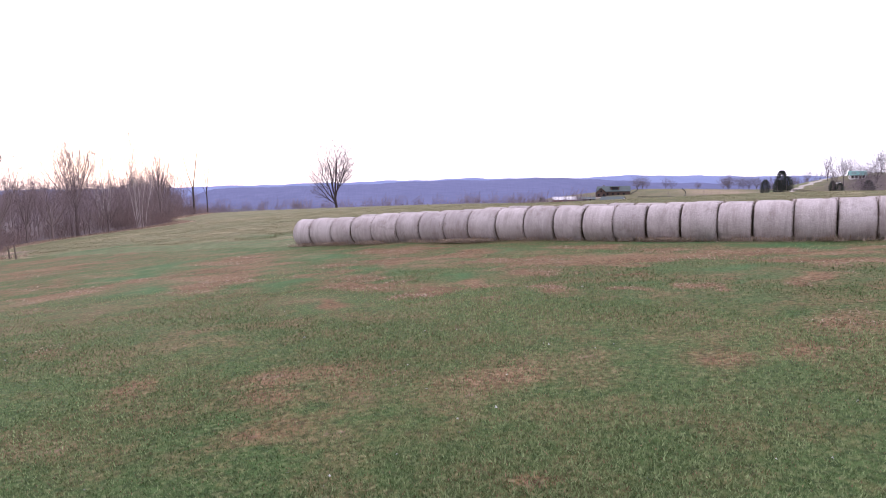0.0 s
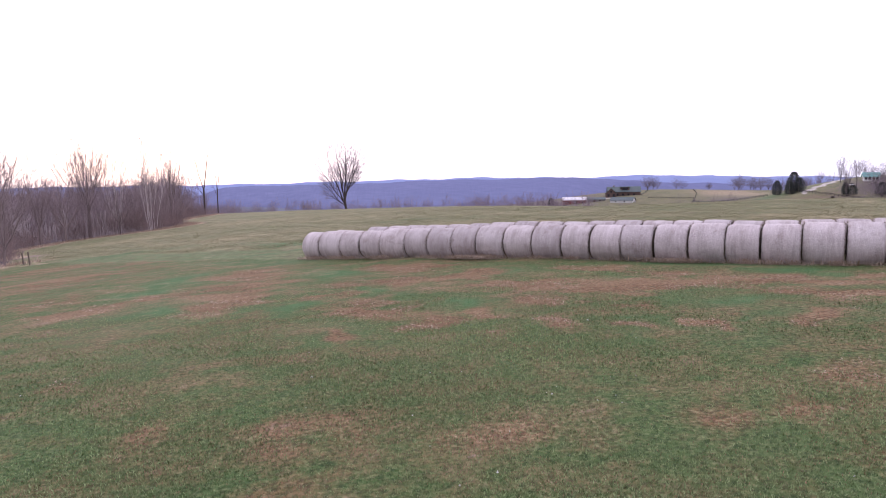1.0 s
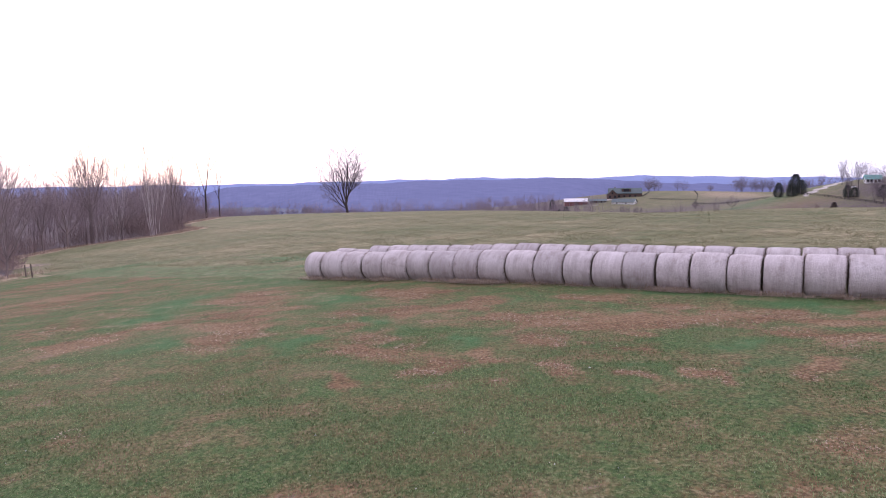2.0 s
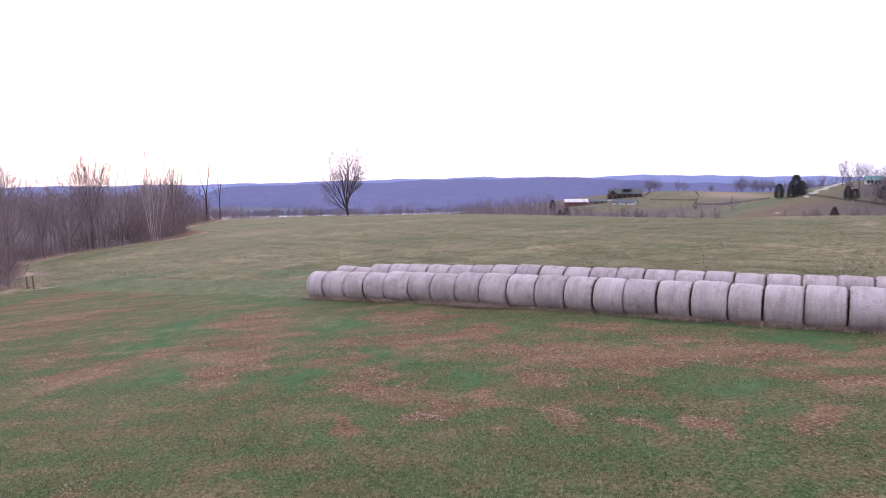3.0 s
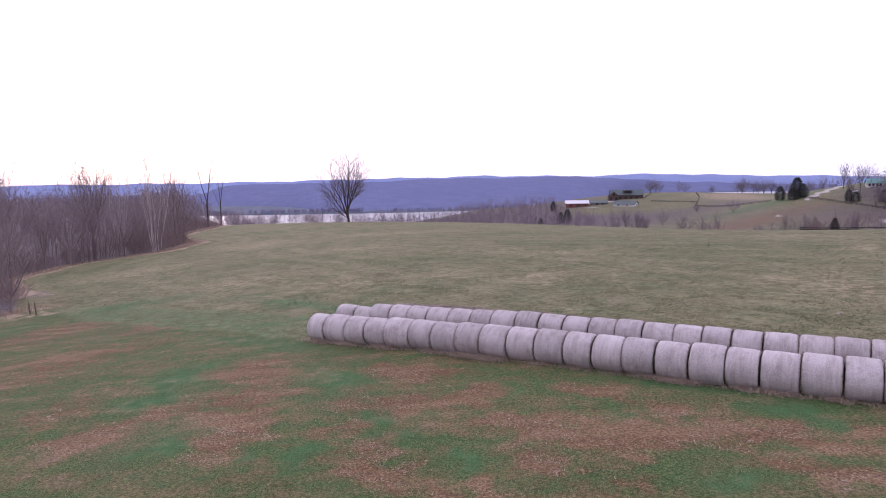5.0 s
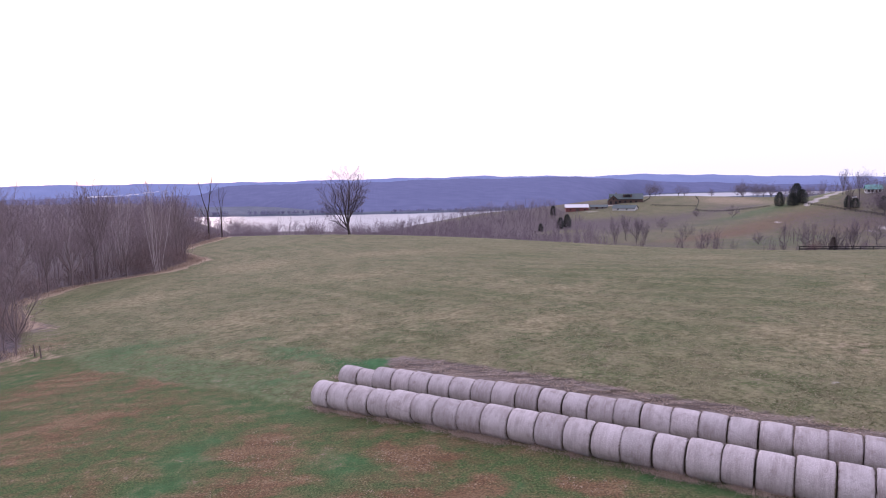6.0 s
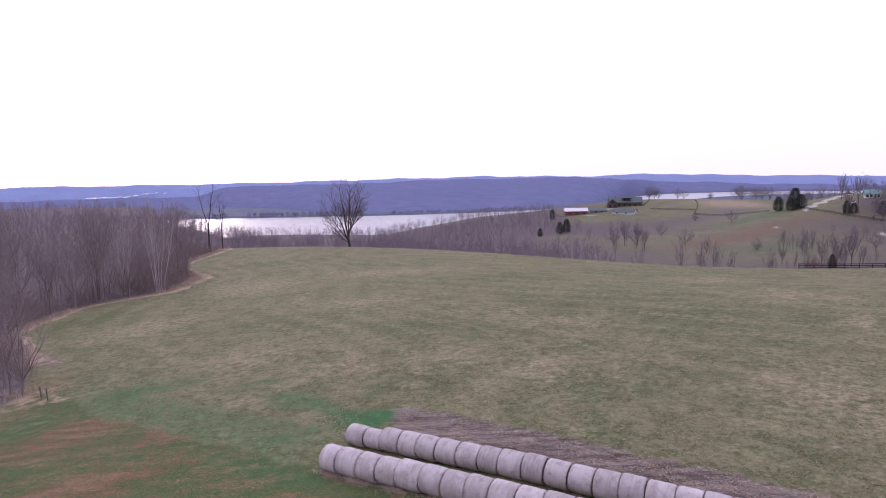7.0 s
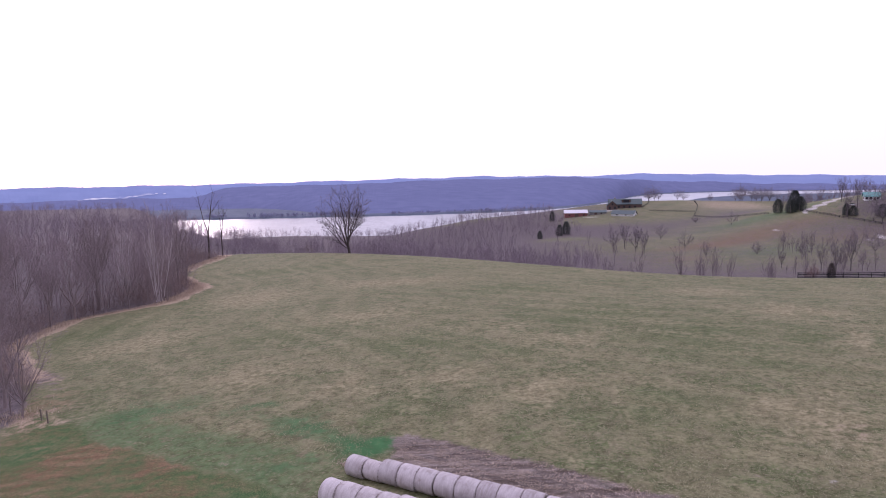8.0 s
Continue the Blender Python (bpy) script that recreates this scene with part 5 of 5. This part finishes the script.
# ---------------------------------------------------------------- farm buildings on the hill
def gable_house(name, label, category, x, y, yaw, length, width, wall_h, roof_h, wall_mat, roof_mat, trim_mat, windows=(), doors=(), over=0.6, gable_mat=None, dormers=(), chimney=None):
    """A gabled building, ridge along its own x; windows and doors: (side, offset, sill, width, height)."""
    base = tagged(new(name), label, category)
    z = min(ground_z(x + dx, y + dy) for dx in (-length / 3, length / 3) for dy in (-width / 2, width / 2))
    base.matrix_world = pose(x, y, z - 0.1, 0, 0, yaw)
    hx, hy = length / 2, width / 2
    bm = bmesh.new()
    v = [bm.verts.new(c) for c in ((-hx, -hy, 0), (hx, -hy, 0), (hx, hy, 0), (-hx, hy, 0), (-hx, -hy, wall_h), (hx, -hy, wall_h), (hx, hy, wall_h), (-hx, hy, wall_h), (-hx, 0, wall_h + roof_h), (hx, 0, wall_h + roof_h))]
    for f in ((0, 1, 5, 4), (2, 3, 7, 6), (1, 2, 6, 9, 5), (3, 0, 4, 8, 7), (3, 2, 1, 0), (4, 5, 9, 8), (6, 7, 8, 9)):
        bm.faces.new([v[i] for i in f])
    part("wall", bm, wall_mat, base)
    for sign in (-1, 1):
        bm = bmesh.new()
        slope = roof_h / hy
        pts = [(-hx - over, 0, wall_h + roof_h), (hx + over, 0, wall_h + roof_h), (hx + over, sign * (hy + over), wall_h - over * slope), (-hx - over, sign * (hy + over), wall_h - over * slope)]
        lo = [bm.verts.new((a, b, c + 0.05)) for a, b, c in pts]
        hi = [bm.verts.new((a, b, c + 0.23)) for a, b, c in pts]
        bm.faces.new(hi), bm.faces.new(lo[::-1])
        for i in range(4):
            bm.faces.new((lo[i], lo[(i + 1) % 4], hi[(i + 1) % 4], hi[i]))
        bmesh.ops.recalc_face_normals(bm, faces=bm.faces)
        roof = part("roof", bm, roof_mat, base)
        n = int(length / 1.2)
        ribs = bmesh.new()
        for i in range(n + 1):
            rx = -hx - over + (length + 2 * over) * i / n
            a = Vector((rx, 0, wall_h + roof_h + 0.25))
            b = Vector((rx, sign * (hy + over), wall_h - over * slope + 0.25))
            m = Matrix.Translation(a.lerp(b, 0.5)) @ (b - a).to_track_quat("X", "Z").to_matrix().to_4x4()
            bmesh.ops.create_cube(ribs, size=1, matrix=m @ Matrix.Diagonal(((b - a).length, 0.06, 0.06, 1)))
        part("roof_rib", ribs, roof_mat, roof)
    for kind, items, mat in (("window", windows, DARK_GLASS), ("door", doors, trim_mat)):
        for side, off, sill, w, h in items:
            m = {"s": pose(off, -hy, 0), "n": pose(off, hy, 0, 0, 0, 180), "w": pose(-hx, off, 0, 0, 0, -90), "e": pose(hx, off, 0, 0, 0, 90)}[side]
            ob = box_part(kind, (-w / 2, w / 2, -0.05, 0.04, sill, sill + h), mat, base)
            ob.matrix_basis = m
            bm = bmesh.new()
            t = 0.14
            for dims in ((-w / 2 - t, w / 2 + t, sill + h, sill + h + t), (-w / 2 - t, w / 2 + t, sill - t, sill), (-w / 2 - t, -w / 2, sill, sill + h), (w / 2, w / 2 + t, sill, sill + h)):
                box(bm, dims[0], dims[1], -0.10, 0.03, dims[2], dims[3])
            part("frame", bm, trim_mat if kind == "window" else wall_mat, ob)
    for off, w, d in dormers:
        bm = bmesh.new()
        top = wall_h + roof_h * 0.95
        pts = [(off - w / 2, -hy * 0.75), (off + w / 2, -hy * 0.75)]
        box(bm, off - w / 2, off + w / 2, -hy * 0.75, 0, wall_h + roof_h * 0.2, top - d)
        dm = part("dormer", bm, wall_mat, base)
        part("dormer_roof", box(bmesh.new(), off - w / 2 - 0.4, off + w / 2 + 0.4, -hy * 0.75 - 0.5, 0.1, top - d + 0.003, top - d + 0.25), roof_mat, dm)
        box_part("dormer_window", (off - w / 3, off + w / 3, -hy * 0.75 - 0.06, -hy * 0.75 + 0.05, wall_h + roof_h * 0.32, top - d - 0.25), DARK_GLASS, dm)
    if chimney:
        box_part("chimney", (chimney - 0.7, chimney + 0.7, 0.4, 1.6, wall_h + 0.3, wall_h + roof_h + 1.4), STONE, base, bevel=0.05)
    return base


gable_house("barn", "red wooden barn with a pale metal roof on the hillside", "barn", 112.5, 578, -4, 20.5, 9, 4.3, 2.5, RED_PAINT, WHITE_METAL, TIMBER,
            windows=[("s", -6, 1.6, 1.2, 1.2), ("s", 7, 1.6, 1.2, 1.2)], doors=[("s", 0.5, 0.1, 3.6, 3.4)])
gable_house("lodge", "large timber and stone lodge with a green metal roof", "house", 164, 600, -10, 30, 12, 4.6, 4.6, TIMBER, GREEN_METAL, TIMBER,
            windows=[("s", -11, 1.0, 1.8, 1.8), ("s", -6, 1.0, 1.8, 1.8), ("s", -1, 1.0, 1.8, 1.8), ("s", 4, 1.0, 1.8, 1.8), ("s", 9, 1.0, 1.8, 1.8), ("w", -2.5, 1.0, 2.0, 2.4), ("w", 2.5, 1.0, 2.0, 2.4), ("w", 0, 5.2, 1.8, 1.8)],
            doors=[("s", -8.5, 0.1, 1.6, 2.3)], dormers=[(1.0, 8.0, 0.3)], chimney=-9)
gable_house("lodge_wing", "timber cross-gabled lodge wing with a green metal roof", "house", 150.8, 596.5, 80, 12, 9.5, 4.4, 4.3, TIMBER, GREEN_METAL, TIMBER,
            windows=[("w", -2.4, 1.0, 1.9, 2.3), ("w", 2.4, 1.0, 1.9, 2.3), ("w", 0, 4.8, 1.6, 1.6)], doors=[("w", 0, 0.1, 1.5, 2.2)])
gable_house("shed", "long low shed with grey-green roof and white gable", "shed", 152, 558, -34, 20, 9, 2.6, 2.6, WHITE_SIDING, GREEN_METAL, WHITE_SIDING,
            windows=[("e", 0, 1.2, 1.2, 1.0), ("s", -5, 1.1, 1.4, 1.0), ("s", 3, 1.1, 1.4, 1.0)], doors=[("e", 2.2, 0.1, 1.2, 2.1)])
gable_house("shed", "small low shed with a pale green metal roof", "shed", 133, 578, -8, 15, 7, 2.4, 1.6, STONE, GREEN_METAL, TIMBER, windows=[("s", 3, 1.0, 1.2, 0.9)], doors=[("s", -2, 0.1, 2.4, 2.0)])
gable_house("farmhouse", "white farmhouse with a teal metal roof among trees", "house", 267, 402, -24, 8.5, 6.5, 2.9, 2.4, WHITE_SIDING, TEAL_METAL, TIMBER,
            windows=[("s", -3, 1.0, 1.1, 1.3), ("s", -1, 1.0, 1.1, 1.3), ("s", 3, 1.0, 1.1, 1.3), ("w", 0, 1.0, 1.1, 1.3)], doors=[("s", 1.1, 0.1, 1.1, 2.1)])


def parked_car(x, y, yaw):
    base = tagged(new("car"), "small pale car parked on a gravel drive", "car")
    base.matrix_world = pose(x, y, ground_z(x, y), 0, 0, yaw)
    part("body", box(bmesh.new(), -2.2, 2.2, -0.85, 0.85, 0.35, 0.95, 0.14), WHITE_SIDING, base)
    bm = box(bmesh.new(), -1.3, 1.2, -0.75, 0.75, 0.95, 1.5)
    for v in bm.verts:
        if v.co.z > 1.2:
            v.co.x *= 0.72
            v.co.y *= 0.85
    part("cabin", bm, DARK_GLASS, base, "dark glass cabin")
    for sx in (-1.4, 1.4):
        for sy in (-0.8, 0.8):
            bm = bmesh.new()
            bmesh.ops.create_cone(bm, cap_ends=True, segments=16, radius1=0.33, radius2=0.33, depth=0.22, matrix=pose(sx, sy, 0.33, 90, 0, 0))
            part("wheel", bm, BLACK_BOARD, base)
    return base


parked_car(251.0, 395.5, 40)

# ---------------------------------------------------------------- grass
def blades(name, label, n, place_fn, h0, h1, width, mat, seed, bend=0.5):
    """Leaning blades, one pointed strip each."""
    g = np.random.default_rng(seed)
    x, y = place_fn(g, n)
    n = len(x)
    z = land(x, y)
    a, lean = g.uniform(0, 6.28, n), g.uniform(0.1, bend, n)
    h = g.uniform(h0, h1, n)
    b = a + math.pi / 2 + g.normal(0, 0.5, n)
    w = width * g.uniform(0.6, 1.3, n)
    p = np.stack([x, y, z - 0.01], 1)
    side = np.stack([np.cos(a), np.sin(a), np.zeros(n)], 1) * w[:, None]
    mid = p + np.stack([np.cos(b) * lean * h * 0.35, np.sin(b) * lean * h * 0.35, h * 0.62], 1)
    tip = p + np.stack([np.cos(b) * lean * h, np.sin(b) * lean * h, h * (1 - 0.25 * lean)], 1)
    v = np.stack([p - side, p + side, mid - side * 0.7, mid + side * 0.7, tip], 1).reshape(-1, 3)
    t = np.array([(0, 1, 3), (0, 3, 2), (2, 3, 4)])
    f = (t[None] + (np.arange(n) * 5)[:, None, None]).reshape(-1, 3)
    return tagged(new(name, raw_mesh(name, v, f, mat)), label, "grass", kind="stuff")


def lawn_spots(thin):
    """Places on the near lawn, densest close by; thin: keep them where the turf is green (0) or dead (1)."""
    def fn(g, n):
        r = 2.4 * (30.0 / 2.4) ** (g.random(n) ** 0.9)
        a = g.uniform(-100, 100, n)
        keep = g.random(n) < (1 - smooth(44, 100, np.abs(a))) * smooth(2.4, 4.6, r)
        r, t, n = r[keep], np.radians(a[keep]), int(keep.sum())
        x, y = r * np.sin(t), r * np.cos(t)
        dead = zones(x, y)["dead"]
        keep = (g.random(n) < 1 - smooth(13, 30, r)) & (g.random(n) < (np.clip(1.25 - 1.3 * dead, 0.08, 1) if not thin else np.clip(1.5 * dead - 0.22, 0.03, 1))) & (y + 0.604 * x < 29.6)
        return x[keep], y[keep]
    return fn


def turf(name, label, n, place_fn, h0, h1, width, mat, seed, flat=(0.1, 1.0)):
    """Very many short blades, one sliver each."""
    g = np.random.default_rng(seed)
    x, y = place_fn(g, n)
    n = len(x)
    z = land(x, y)
    a, b = g.uniform(0, 6.28, n), g.uniform(0, 6.28, n)
    grow = np.clip(np.hypot(x, y) / 8, 1, 1.5)
    h, lean = g.uniform(h0, h1, n) * grow ** 0.5, g.uniform(*flat, n)
    side = np.stack([np.cos(a), np.sin(a), np.zeros(n)], 1) * (width * grow * g.uniform(0.6, 1.3, n))[:, None]
    p = np.stack([x, y, z - 0.004], 1)
    tip = p + np.stack([np.cos(b) * lean * h, np.sin(b) * lean * h, h], 1)
    v = np.stack([p - side, p + side, tip], 1).reshape(-1, 3)
    return tagged(new(name, raw_mesh(name, v, np.arange(3 * n).reshape(-1, 3), mat)), label, "grass", kind="stuff")


turf("lawn_grass", "short green mown grass of the lawn", 860000, lawn_spots(0), 0.014, 0.044, 0.0068, GREEN_BLADE, 11)
turf("russet_thatch", "flattened russet thatch in the lawn's bare spots", 290000, lawn_spots(1), 0.010, 0.034, 0.0062, RUSSET_BLADE, 12)


def lawn_litter(g, n):
    r = 3.5 * (16.0 / 3.5) ** g.random(n)
    t = np.radians(g.uniform(-38, 38, n))
    return r * np.sin(t), r * np.cos(t)


def field_spots(g, n):
    """Places in the hay field, thinning out with distance."""
    r = 33 * (150.0 / 33) ** g.random(n)
    t = np.radians(g.uniform(-40, 40, n))
    x, y = r * np.sin(t), r * np.cos(t)
    s = y + 0.604 * x
    keep = (s > 31.2) & (zones(x, y)["mud"] < 0.35) & (x > wood_edge(y) + 1) & (y < field_end(x) + 8) & (np.abs(s - 33.5) > 3.0)
    return x[keep], y[keep]


turf("field_grass", "tufty olive and straw-coloured grass of the hay field", 230000, field_spots, 0.024, 0.052, 0.024, FIELD_BLADE, 17, (0.9, 3.2))
def mud_spots(g, n):
    x = g.uniform(-6, 30, n)
    s = g.normal(39.2, 2.1, n)
    y = s - 0.604 * x
    keep = (zones(x, y)["mud"] > 0.4) & (np.sin(x * 1.7 + s) + np.sin(s * 5.2) > -0.6)
    return x[keep], y[keep]


turf("hay_scraps", "pale trodden hay scraps in the mud behind the bales", 26000, mud_spots, 0.012, 0.035, 0.020, DRY_BLADE, 18, (1.5, 5.0))
def thatch_spots(g, n):
    """Loose dry stalks in streaks along the bale rows, over the worn parts of the lawn."""
    r = 11 * (40.0 / 11) ** g.random(n)
    t = np.radians(g.uniform(-42, 42, n))
    x, y = r * np.sin(t), r * np.cos(t)
    s = y + 0.604 * x
    streak = np.sin(s * 6.1 + 1.5 * np.sin(x * 0.35)) + np.sin(s * 2.3 + np.sin(x * 0.5))
    keep = (zones(x, y)["dead"] > 0.45) & (g.random(n) < 0.35 + 0.5 * streak) & (s < 29.6)
    return x[keep], y[keep]


turf("dry_stalks", "streaks of dry straw lying on the worn lawn", 90000, thatch_spots, 0.012, 0.028, 0.011, DRY_BLADE, 19, (1.5, 4.5))
turf("pale_leaves", "scattered small pale fallen leaves on the lawn", 80, lawn_litter, 0.012, 0.03, 0.022, WHITE_SIDING, 16)


def bale_foot(g, n):
    which = g.random(n)
    clump = g.normal(0, 1, n)
    x = g.uniform(-9, 16.5, n)
    tufts = g.uniform(-8.5, 16.5, 34)
    pick = g.random(n)
    x = np.where(pick < 0.62, tufts[g.integers(0, 34, n)] + clump * 0.16, x)
    x = np.where(pick > 0.86, 0.9 + clump * 0.7, x)
    off = np.where(which < 0.75, 30.7 - 0.72 - np.abs(g.normal(0, 0.18, n)), 34.8 + 0.75 + np.abs(g.normal(0, 0.2, n)))
    return x, off - 0.604 * x


blades("straw_tufts", "long dry straw tufts along the bale feet", 10500, bale_foot, 0.05, 0.33, 0.009, DRY_BLADE, 13, 3.4)


def edge_spots(g, n):
    y = g.uniform(80, 205, n)
    x = wood_edge(y) + g.normal(-0.8, 1.4, n)
    k = n // 36
    x[:k], y[:k] = -43.2 + g.normal(0, 2.0, k), 57.6 + g.normal(0, 1.1, k)
    return x, y


blades("tall_dry_grass", "tall pale dry grass fringing the wood", 20000, edge_spots, 0.12, 0.5, 0.024, DRY_BLADE, 14, 0.9)
